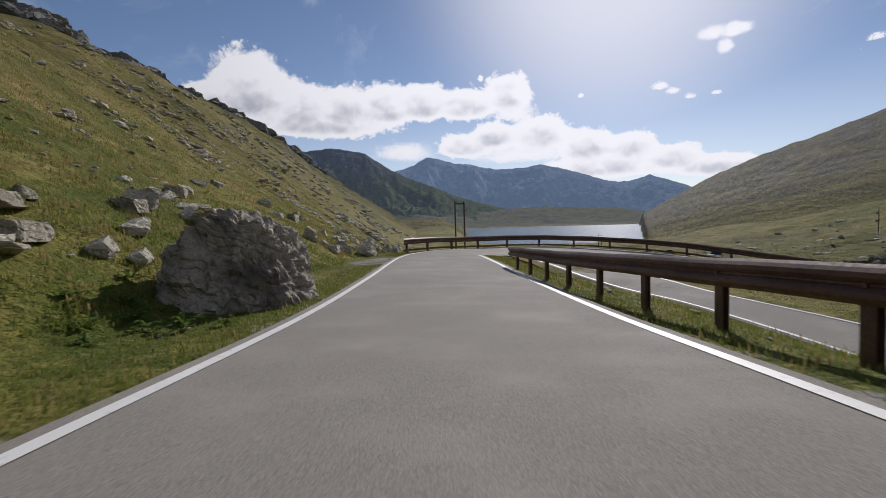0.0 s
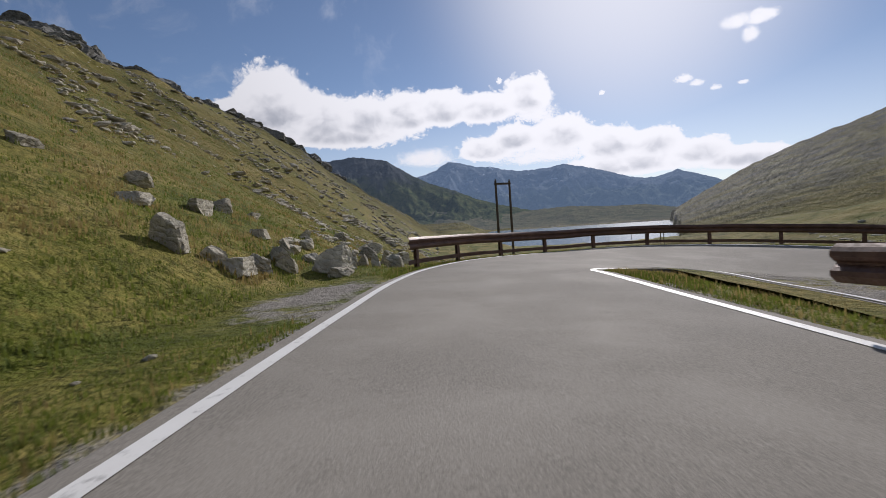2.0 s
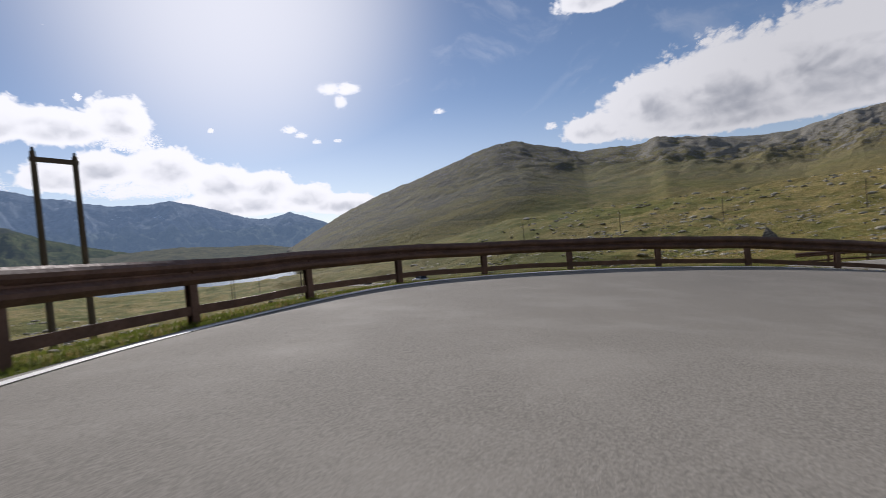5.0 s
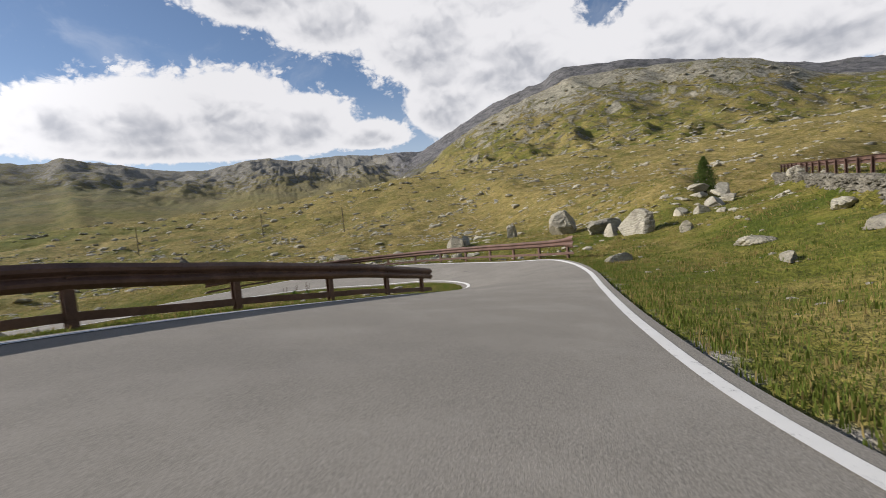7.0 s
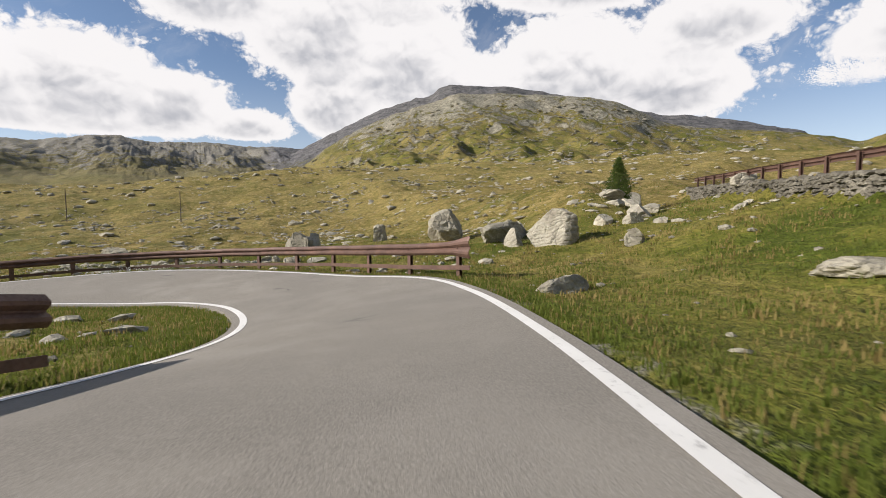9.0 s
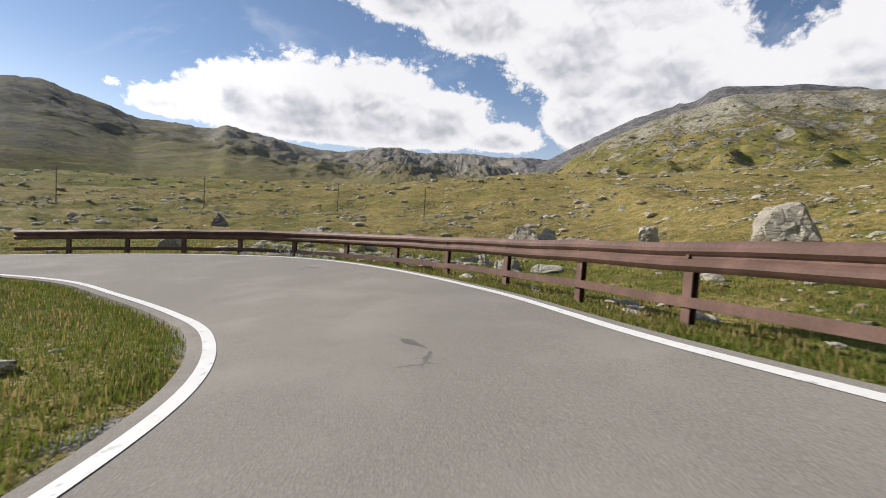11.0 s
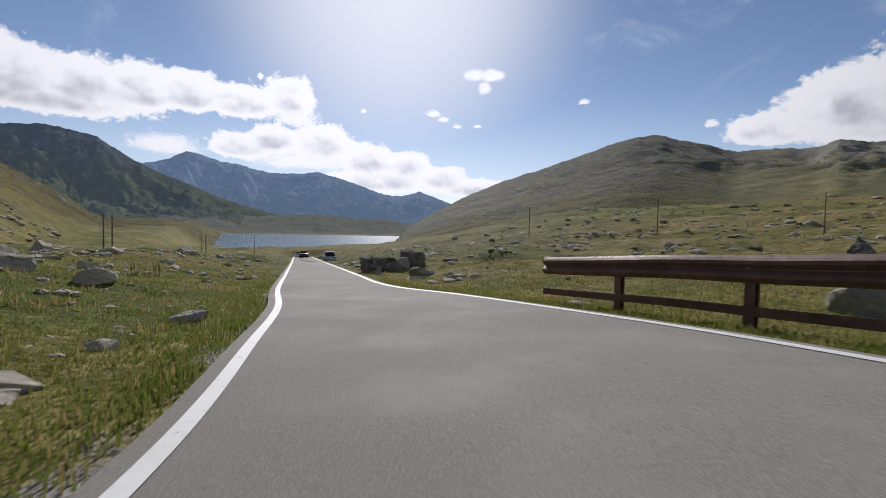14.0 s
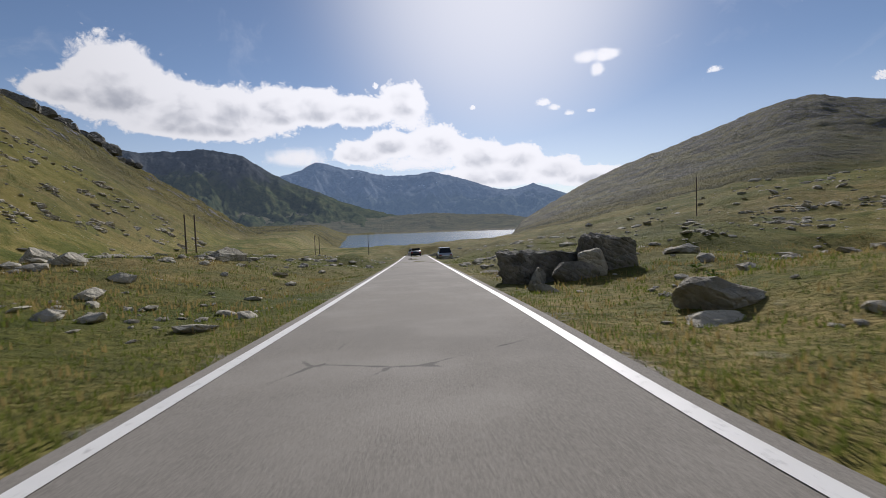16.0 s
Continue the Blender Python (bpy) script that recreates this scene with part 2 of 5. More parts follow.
    # loose stones too small and too far to tell apart
    chips = n.math("MULTIPLY", n.ramp(n.math("ADD", n.voronoi(0.8, p), n.math("MULTIPLY", n.noise(3.0, 3, 0.6, p), 0.25)), 0.3, 0.24), n.ramp(n.noise(0.06, 5, 0.65, p, 0.5), 0.5, 0.6))
    chip_f = n.node("ShaderNodeAttribute", attribute_name="chips").outputs["Fac"]
    col = n.mix(n.math("MULTIPLY", n.math("MULTIPLY", chips, chip_f), 0.85), col, n.mix(small, (0.3, 0.27, 0.2), (0.6, 0.55, 0.43)))
    verge = n.node("ShaderNodeAttribute", attribute_name="verge").outputs["Fac"]
    gravel = n.mix(n.voronoi(28.0, p), (0.13, 0.12, 0.105), (0.4, 0.37, 0.32))
    col = n.mix(n.ramp(n.math("ADD", verge, n.math("MULTIPLY", n.math("SUBTRACT", small, 0.5), 1.6)), 0.42, 0.7), col, gravel)
    n.put(n.b.inputs["Base Color"], col)
    rel = n.math("ADD", n.math("MULTIPLY", tuft, 0.35), n.math("MULTIPLY", small, 1.0))
    bump(n, n.math("ADD", n.math("ADD", rel, n.math("MULTIPLY", clumps, 1.4)), n.math("ADD", n.math("MULTIPLY", n.math("MULTIPLY", st, stone_f), 6.0), n.math("MULTIPLY", n.math("MULTIPLY", n.ramp(heath_shade, 0.5, 1.05), n.noise(0.02, 10, 0.72, p, 0.5)), 70.0))), 1.0, 0.3)
    return m


def mat_asphalt():
    m, n = material("worn_asphalt", 0.88, spec=0.2)
    p = n.pos
    grit, patch, track = n.noise(60.0, 3, 0.7, p), n.noise(0.7, 5, 0.6, p), n.noise(0.12, 4, 0.5, p)
    col = n.mix(n.ramp(grit, 0.3, 0.75), (0.175, 0.16, 0.136), (0.335, 0.308, 0.265))
    col = n.mix(n.ramp(patch, 0.42, 0.72, 0.0, 0.45), col, (0.34, 0.312, 0.268))
    col = n.mix(n.ramp(track, 0.45, 0.7, 0.0, 0.35), col, (0.17, 0.158, 0.142))
    crack = n.voronoi(0.35, p, "DISTANCE_TO_EDGE")
    wob = n.math("ADD", crack, n.math("MULTIPLY", n.math("SUBTRACT", n.noise(2.5, 4, 0.6, p), 0.5), 0.09))
    col = n.mix(n.math("MULTIPLY", n.ramp(wob, 0.0, 0.005, 0.6, 0.0), n.ramp(n.noise(0.2, 2, 0.5, p), 0.6, 0.66)), col, (0.05, 0.05, 0.05))
    n.put(n.b.inputs["Base Color"], col)
    n.put(n.b.inputs["Roughness"], n.ramp(patch, 0.3, 0.8, 0.93, 0.84))
    bump(n, grit, 0.5, 0.01)
    return m


def mat_paint_line():
    m, n = material("worn_road_paint", 0.6)
    p = n.pos
    worn = n.ramp(n.noise(9.0, 6, 0.75, p), 0.56, 0.7)
    n.put(n.b.inputs["Base Color"], n.mix(n.math("MULTIPLY", worn, 0.7), n.mix(n.noise(1.5, 4, 0.6, p), (0.62, 0.61, 0.57), (0.8, 0.79, 0.76)), (0.2, 0.19, 0.18)))
    bump(n, n.noise(70.0, 2, 0.6, p), 0.3, 0.005)
    return m


def mat_rust():
    m, n = material("weathered_steel", 0.62, 0.25, 0.5)
    p = n.pos
    a, b = n.noise(2.0, 6, 0.65, p), n.noise(25.0, 4, 0.6, p)
    col = n.mix(n.ramp(a, 0.35, 0.7), (0.105, 0.06, 0.046), (0.175, 0.1, 0.074))
    col = n.mix(n.ramp(b, 0.55, 0.75, 0.0, 0.5), col, (0.06, 0.034, 0.03))
    n.put(n.b.inputs["Base Color"], col)
    n.put(n.b.inputs["Roughness"], n.ramp(b, 0.3, 0.7, 0.45, 0.75))
    bump(n, b, 0.2, 0.004)
    return m


def mat_rock(name, lo, hi, moss=0.35):
    m, n = material(name, 0.9, spec=0.25)
    geo = n.node("ShaderNodeNewGeometry")
    obj = n.node("ShaderNodeObjectInfo").outputs["Random"]
    p = n.pos
    a, b, c = n.noise(0.9, 8, 0.66, p, 0.7), n.noise(7.0, 7, 0.7, p), n.noise(38.0, 4, 0.7, p)
    col = n.mix(n.ramp(a, 0.3, 0.72), lo, hi)
    col = n.mix(n.ramp(b, 0.48, 0.74, 0.0, 0.5), col, tuple(0.5 * q for q in lo))
    col = n.mix(n.ramp(c, 0.58, 0.72, 0.0, 0.45), col, tuple(min(0.6, 1.25 * q) for q in hi))
    col = n.mix(n.math("MULTIPLY", n.ramp(n.noise(2.2, 6, 0.7, p), 0.52, 0.68), moss), col, (0.11, 0.115, 0.045))
    hue = n.node("ShaderNodeHueSaturation")
    n.put(hue.inputs["Value"], n.math("MULTIPLY_ADD", obj, 0.3, 0.85))
    n.put(hue.inputs["Color"], col)
    n.put(n.b.inputs["Base Color"], hue.outputs[0])
    # thin tilted beds, wavering along their length, and a net of cracks
    bed = n.node("ShaderNodeVectorMath", operation="DOT_PRODUCT")
    n.t.links.new(p, bed.inputs[0])
    bed.inputs[1].default_value = (0.42, -0.25, 0.87)
    run = n.math("ADD", n.math("MULTIPLY", bed.outputs["Value"], 6.0), n.math("MULTIPLY", n.noise(1.1, 5, 0.6, p), 5.0))
    leaf = n.math("PINGPONG", run, 0.5)
    cr = n.voronoi(1.6, p, "DISTANCE_TO_EDGE")
    h = n.math("ADD", n.math("MULTIPLY", b, 0.8), n.math("MULTIPLY", n.ramp(cr, 0.0, 0.09), 0.4))
    h = n.math("ADD", h, n.math("MULTIPLY", n.ramp(leaf, 0.0, 0.3), 0.45))
    bump(n, n.math("ADD", h, n.math("MULTIPLY", c, 0.3)), 0.7, 0.12)
    seam = n.math("MULTIPLY", n.ramp(leaf, 0.09, 0.0), n.ramp(a, 0.45, 0.65, 0.05, 0.4))
    hue.inputs["Saturation"].default_value = 1.0
    n.put(n.b.inputs["Base Color"], n.mix(seam, hue.outputs[0], tuple(0.35 * q for q in lo)))
    return m


def mat_plain(name, lo, hi, rough=0.6, metal=0.0, scale=6.0, bumpy=0.15, coat=0.0):
    m, n = material(name, rough, metal)
    a = n.noise(scale, 5, 0.6, n.pos)
    n.put(n.b.inputs["Base Color"], n.mix(a, lo, hi))
    n.b.inputs["Coat Weight"].default_value = coat
    if bumpy:
        bump(n, n.noise(scale * 6, 4, 0.6, n.pos), bumpy, 0.01)
    return m


def mat_water():
    m, n = material("lake_water", 0.16, spec=0.14)
    n.put(n.b.inputs["Base Color"], n.mix(n.noise(0.01, 3, 0.5, n.pos), (0.15, 0.23, 0.32), (0.19, 0.27, 0.36)))
    bump(n, n.noise(0.35, 4, 0.6, n.pos), 0.1, 0.2)
    return m


def mat_blades(name, lo, hi):
    m, n = material(name, 0.7, spec=0.2)
    isl = n.node("ShaderNodeNewGeometry").outputs["Random Per Island"]
    n.put(n.b.inputs["Base Color"], n.mix(n.math("MULTIPLY_ADD", isl, 0.7, n.math("MULTIPLY", n.noise(0.2, 3, 0.6, n.pos), 0.4)), lo, hi))
    n.b.inputs["Subsurface Weight"].default_value = 0.0
    tr = n.node("ShaderNodeBsdfTranslucent")
    n.put(tr.inputs[0], hi + (1,))
    mx = n.node("ShaderNodeMixShader")
    mx.inputs[0].default_value = 0.4
    n.t.links.new(n.b.outputs[0], mx.inputs[1])
    n.t.links.new(tr.outputs[0], mx.inputs[2])
    n.t.links.new(mx.outputs[0], n.t.nodes["Material Output"].inputs[0])
    return m


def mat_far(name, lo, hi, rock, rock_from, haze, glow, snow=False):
    """Far slopes, with the light of the air in front of them put in as emission."""
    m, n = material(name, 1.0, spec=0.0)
    p = n.pos
    a, fine = n.noise(0.004, 9, 0.66, p, 0.4), n.noise(0.02, 7, 0.72, p, 0.5)
    z = n.node("ShaderNodeSeparateXYZ")
    n.t.links.new(p, z.inputs[0])
    col = n.mix(n.ramp(fine, 0.35, 0.65), lo, hi)
    high = n.math("ADD", z.outputs[2], n.math("MULTIPLY", n.math("SUBTRACT", a, 0.5), 400.0))
    col = n.mix(n.ramp(high, rock_from, rock_from + 120.0), col, n.mix(n.ramp(fine, 0.3, 0.7), tuple(0.5 * q for q in rock), rock))
    if snow:
        col = n.mix(n.math("MULTIPLY", n.ramp(n.noise(0.009, 6, 0.7, p, 0.6), 0.63, 0.68), n.ramp(z.outputs[2], 230.0, 330.0)), col, (0.6, 0.65, 0.72))
    n.put(n.b.inputs["Base Color"], col)
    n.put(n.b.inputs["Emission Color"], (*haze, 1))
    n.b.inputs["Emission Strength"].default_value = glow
    bump(n, n.noise(0.012, 8, 0.7, p), 0.8, 30.0)
    return m


M_GROUND, M_ROAD, M_LINE, M_RUST = mat_ground(), mat_asphalt(), mat_paint_line(), mat_rust()
M_ROCK = mat_rock("grey_gneiss", (0.22, 0.2, 0.155), (0.46, 0.425, 0.335), 0.35)
M_ROCKW = mat_rock("pale_gneiss", (0.3, 0.27, 0.21), (0.58, 0.54, 0.43), 0.25)
M_ROCKD = mat_rock("dark_schist", (0.085, 0.08, 0.072), (0.26, 0.245, 0.215), 0.3)
M_SCHIST = mat_rock("cracked_schist", (0.16, 0.14, 0.115), (0.44, 0.4, 0.325), 0.15)
M_MOSSY = mat_rock("mossy_schist", (0.1, 0.095, 0.08), (0.3, 0.28, 0.23), 0.75)
M_MASON = mat_rock("wall_stone", (0.11, 0.1, 0.08), (0.3, 0.275, 0.22), 0.25)
M_CRAG = mat_rock("crag_rock", (0.1, 0.1, 0.09), (0.27, 0.26, 0.23), 0.45)
M_WATER = mat_water()
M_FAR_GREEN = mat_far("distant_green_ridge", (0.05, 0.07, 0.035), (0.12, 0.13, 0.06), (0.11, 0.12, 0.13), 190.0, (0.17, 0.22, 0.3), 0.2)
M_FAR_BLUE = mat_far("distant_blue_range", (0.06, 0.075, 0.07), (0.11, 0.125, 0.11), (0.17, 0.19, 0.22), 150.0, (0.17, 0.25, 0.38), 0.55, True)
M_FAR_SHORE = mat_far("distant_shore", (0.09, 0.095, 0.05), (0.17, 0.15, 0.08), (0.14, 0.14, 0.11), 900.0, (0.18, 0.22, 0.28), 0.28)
M_WOOD = mat_plain("weathered_pole_wood", (0.06, 0.045, 0.035), (0.13, 0.1, 0.075), 0.85, scale=3.0, bumpy=0.5)
M_WIRE = mat_plain("cable", (0.03, 0.03, 0.03), (0.05, 0.05, 0.05), 0.5)
M_CARD = mat_plain("dark_car_paint", (0.012, 0.013, 0.016), (0.02, 0.021, 0.025), 0.25, 0.2, coat=1.0, bumpy=0)
M_CARS = mat_plain("silver_car_paint", (0.45, 0.46, 0.47), (0.52, 0.53, 0.54), 0.3, 0.6, coat=1.0, bumpy=0)
M_CARW = mat_plain("white_car_paint", (0.72, 0.72, 0.71), (0.8, 0.8, 0.79), 0.3, 0.0, coat=1.0, bumpy=0)
M_GLASS = mat_plain("dark_car_glass", (0.01, 0.012, 0.014), (0.02, 0.022, 0.025), 0.06, bumpy=0)
M_TYRE = mat_plain("tyre_rubber", (0.015, 0.015, 0.015), (0.03, 0.03, 0.03), 0.9)
M_RIM = mat_plain("alloy_rim", (0.4, 0.4, 0.41), (0.5, 0.5, 0.51), 0.35, 0.9, bumpy=0)
M_LAMP = mat_plain("red_lamp_glass", (0.25, 0.01, 0.01), (0.35, 0.02, 0.015), 0.2, bumpy=0)
M_GRASS = mat_blades("meadow_blades", (0.06, 0.095, 0.012), (0.16, 0.19, 0.035))
M_STRAW = mat_blades("dry_blades", (0.2, 0.15, 0.05), (0.34, 0.26, 0.1))
M_WEED = mat_blades("weed_leaves", (0.045, 0.085, 0.012), (0.11, 0.17, 0.03))
M_LARCH = mat_blades("larch_needles", (0.05, 0.09, 0.018), (0.12, 0.17, 0.04))
M_BARK = mat_plain("bark", (0.05, 0.04, 0.03), (0.11, 0.085, 0.06), 0.95, scale=10, bumpy=0.6)


# ---------------------------------------------------------------- mesh helpers
def mesh(name, verts, faces, mat, smooth=False):
    me = bpy.data.meshes.new(name)
    me.from_pydata([tuple(v) for v in verts], [], faces)
    me.materials.append(mat)
    if smooth:
        me.polygons.foreach_set("use_smooth", [True] * len(me.polygons))
    me.update()
    return me


def part(name, bm, mat, parent=None, label="", smooth=False):
    me = bpy.data.meshes.new(name)
    bm.to_mesh(me)
    bm.free()
    me.materials.append(mat)
    if smooth:
        me.polygons.foreach_set("use_smooth", [True] * len(me.polygons))
    ob = new(name, me)
    if parent:
        ob.parent = parent
    return tagged(ob, label)


def child(name, me, parent, m=None, label=""):
    ob = new(name, me)
    ob.parent = parent
    if m is not None:
        ob.matrix_basis = m
    return tagged(ob, label)


def spline(points, n):
    """Catmull-Rom through rows of numbers; n steps to each span."""
    p = np.array(points, float)
    q = np.vstack([2 * p[0] - p[1], p, 2 * p[-1] - p[-2]])
    out = []
    for i in range(1, len(q) - 2):
        a, b, c, d = q[i - 1], q[i], q[i + 1], q[i + 2]
        for s in np.arange(n) / n:
            out.append(0.5 * (2 * b + (c - a) * s + (2 * a - 5 * b + 4 * c - d) * s * s + (3 * b - a - 3 * c + d) * s ** 3))
    out.append(q[-2])
    return np.array(out)


def step01(x, a, b):
    t = np.clip((x - a) / (b - a), 0, 1)
    return t * t * (3 - 2 * t)


# ---------------------------------------------------------------- the road's course
# left x, left y, right x, right y, left height, right height
UPPER = [
    (-3.4, -60.0, 2.0, -60.0, 3.0, 3.0), (-3.0, -40.0, 2.4, -40.0, 1.9, 1.9), (-2.7, -20.0, 2.6, -20.0, 1.0, 0.98), (-2.6, -2.0, 2.75, -1.0, 0.12, 0.06), (-2.6, 8.0, 2.9, 8.0, -0.51, -0.57),
    (-2.65, 16.0, 2.9, 16.0, -0.78, -0.94), (-2.75, 23.0, 2.8, 23.0, -0.95, -1.12), (-2.6, 27.5, 2.4, 26.8, -1.0, -1.07),
]
BEND = [
    (-1.9, 31, 2.25, 27.7, -1.03, -1.06), (-0.2, 34.6, 2.7, 28.35, -1.12, -1.12), (3, 38, 4.2, 28.9, -1.3, -1.3), (7.5, 39.9, 6.4, 29.8, -1.4, -1.74),
    (12, 39.3, 9, 30.2, -1.62, -2.15), (16, 36.6, 12.2, 29.5, -1.92, -2.47), (19, 34, 15.6, 28.1, -2.32, -2.72), (23.4, 30.5, 20.5, 25.6, -3.1, -3.17),
    (27.2, 28, 25.3, 23.2, -3.82, -3.47), (30.2, 26.5, 29.5, 21.6, -4.27, -3.67), (32.8, 25.9, 33.3, 20.9, -4.47, -3.87), (36.2, 26.1, 37.3, 21.8, -4.72, -4.17),
]
LOWER = [
    (38.9, 27.2, 41.7, 22.9, -4.92, -4.42), (41, 28.9, 46, 25.4, -5.12, -4.57), (42.7, 31, 48.8, 28.4, -5.19, -4.69), (44.2, 33.2, 50.5, 32, -5.23, -4.91),
    (45.3, 36, 51.3, 36, -5.35, -5.17), (46.1, 39.5, 51.7, 40, -5.52, -5.47), (46.9, 43.5, 51.8, 44.2, -5.74, -5.77), (47.7, 50, 51.7, 50, -6.17, -6.17),
    (49.6, 62, 53.7, 61.4, -6.87, -6.87), (55.4, 98.3, 59.5, 97.6, -8.82, -8.82), (62.8, 145.6, 66.9, 144.9, -11.32, -11.32), (71, 197.8, 75.1, 197.2, -15.22, -15.22),
]
COURSE = spline(UPPER + BEND + LOWER, 14)
ROAD_L, ROAD_R = COURSE[:, [0, 1, 4]], COURSE[:, [2, 3, 5]]
# short paved strip off the first hairpin, added behind the rail as lower road
ROAD_STUB = spline([
    (2.75, 28.35, 10.6, 31.0, -1.12, -2.25), (4.6, 28.0, 10.6, 28.0, -1.22, -2.16), (5.2, 26.1, 10.4, 26.0, -1.34, -2.06), (5.7, 24.5, 10.2, 24.0, -1.46, -1.98),
    (6.4, 22.0, 10.3, 21.5, -1.72, -1.97), (7.5, 19.8, 10.6, 18.6, -2.02, -2.05), (8.3, 17.2, 11.2, 15.8, -2.07, -2.12), (9.0, 14.0, 11.9, 13.0, -2.2, -2.22), (9.6, 9.0, 12.6, 9.0, -2.4, -2.4), (9.9, 4.0, 12.9, 4.0, -2.6, -2.6),
], 10)
STUB_L, STUB_R = ROAD_STUB[:, [0, 1, 4]], ROAD_STUB[:, [2, 3, 5]]
EDGE = np.vstack([ROAD_L, ROAD_R, STUB_L, STUB_R])
SIDE_L, SIDE_R = np.vstack([ROAD_L, STUB_L]), np.vstack([ROAD_R, STUB_R])

# ---------------------------------------------------------------- the lie of the land
HUB = (20.0, 25.0)
WALL_FROM, WALL_WAY = (16.0, 19.9), (0.733, -0.68)
PLATEAU = [(-180, 4.0), (-60, 3.0), (-8, -2.6), (8, -3.2), (20, -2.4), (27, -1.6), (33, -0.7), (40, 0.8), (45, 1.8), (52, 2.0), (62, 2.3), (75, 3.0), (85, 3.6), (92, 4.5), (97, 5.2), (105, 5.6), (120, 6.0), (150, 6.0), (180, 4.0)]
# skylines as azimuth and elevation in degrees: the long eastern mountain, the rocky hill, the dark ridge behind it, the western slope
MOUNT_EAST = [(-180, 0), (-30, 0), (10, -3), (20.7, -0.9), (25.9, 2.0), (29.8, 4.1), (33.8, 5.7), (38.4, 7.2), (41.7, 8.3), (45.6, 9.7), (48.2, 10.3), (50.5, 10.4), (52, 9.9), (55, 9.2), (57.4, 8.3), (61, 8.35), (64.1, 8.3),
              (65.6, 8.9), (67, 8.5), (70.5, 8.1), (72, 7.7), (75, 7.3), (78, 7.3), (82.3, 8.2), (84.4, 8.3), (86.7, 7.9), (92, 8.1), (96, 7.9), (99, 8.0), (103, 7.8), (112, 7.0), (150, 2.0), (180, 0)]
HILL_SOUTH = [(-180, 14), (-140, 16), (-100, 10), (-60, 0), (85, 0), (97, 2.0), (101, 5.2), (104, 7.6), (108, 10.1), (112, 11.8), (116, 13.0), (119.5, 14.1), (124.5, 14.1), (130, 13.6), (134.8, 13.1), (137.3, 12.5), (140.2, 11.2), (143, 9.6),
              (146, 9.0), (150, 8.4), (155, 7.5), (159, 6.4), (168, 9), (180, 14)]
RIDGE_SOUTH = [(-180, 0), (90, 0), (99, 6.0), (101.9, 7.9), (106.6, 10.4), (110.8, 12.4), (115, 13.7), (116.6, 13.9), (117.7, 14.8), (119, 15.2), (122.8, 14.9), (126, 14.8), (128.4, 14.3), (133, 13.3), (136.8, 12.3), (140.2, 11.2), (142.7, 10.5),
               (146, 10.2), (150.2, 9.2), (155, 7.7), (160, 0), (180, 0)]
WEST_EYE = (-0.5, 12.0)
SLOPE_WEST = [(-180, 12), (-90, 21), (-60, 21), (-44, 18.6), (-40.5, 18.5), (-38, 17.6), (-36.5, 16.4), (-33, 16.0), (-30, 14.5), (-26.5, 13.5), (-24, 12.4), (-21.5, 10.9), (-18.5, 9.2), (-16.5, 7.6), (-15.4, 6.4), (-12, 4.3), (-8.5, 2.1), (-5.5, 0.2), (-3, -1.2), (0, -3.0)]
SLOPE_REACH = [(-180, 300), (-60, 380), (-30, 430), (-22, 500), (-16, 600), (0, 560)]


def table(rows, az):
    a = np.array(rows, float)
    return np.interp(az, a[:, 0], a[:, 1])


SHUFFLE = np.random.RandomState(5).permutation(4096)
TURN = np.random.RandomState(6).uniform(0, 2 * np.pi, 4096)
GRAD_X, GRAD_Y = np.cos(TURN), np.sin(TURN)


def swell(x, y):
    """Smooth gradient noise over arrays, about -1 to 1."""
    ix, iy = np.floor(x).astype(int), np.floor(y).astype(int)
    fx, fy = x - ix, y - iy
    ux, uy = fx ** 3 * (fx * (6 * fx - 15) + 10), fy ** 3 * (fy * (6 * fy - 15) + 10)
    corner = {}
    for i in (0, 1):
        for j in (0, 1):
            h = SHUFFLE[(SHUFFLE[(ix + i) & 4095] + iy + j) & 4095]
            corner[i, j] = GRAD_X[h] * (fx - i) + GRAD_Y[h] * (fy - j)
    low = corner[0, 0] * (1 - ux) + corner[1, 0] * ux
    high = corner[0, 1] * (1 - ux) + corner[1, 1] * ux
    return 1.4 * (low * (1 - uy) + high * uy)


def ruggedness(x, y, scale, octaves, seed, gain=0.51):
    x, y = np.asarray(x, float) / scale + 31.7 * seed, np.asarray(y, float) / scale - 17.3 * seed
    out, w = np.zeros(len(x)), 1.0
    for k in range(octaves):
        out += w * swell(x, y)
        x, y, w = 2.1 * x + 5.2, 2.1 * y + 1.3, w * gain
    return out


def ridges(x, y, scale, octaves, seed, gain=0.5):
    """Sharp crests between hollows, 0 to 1."""
    x, y = np.asarray(x, float) / scale + 31.7 * seed, np.asarray(y, float) / scale - 17.3 * seed
    out, w, total = np.zeros(len(x)), 1.0, 0.0
    for k in range(octaves):
        out += w * (1 - np.minimum(np.abs(1.3 * swell(x, y)), 1)) ** 2
        total += w
        x, y, w = 2.1 * x + 5.2, 2.1 * y + 1.3, w * gain
    return out / total


def wall_place(x, y):
    """Distance along the retaining wall and in front of its face."""
    px, py = x - WALL_FROM[0], y - WALL_FROM[1]
    return px * WALL_WAY[0] + py * WALL_WAY[1], -px * WALL_WAY[1] + py * WALL_WAY[0]


def wall_top(along):
    return -1.40 + 0.032 * np.clip(along, -6, 40)


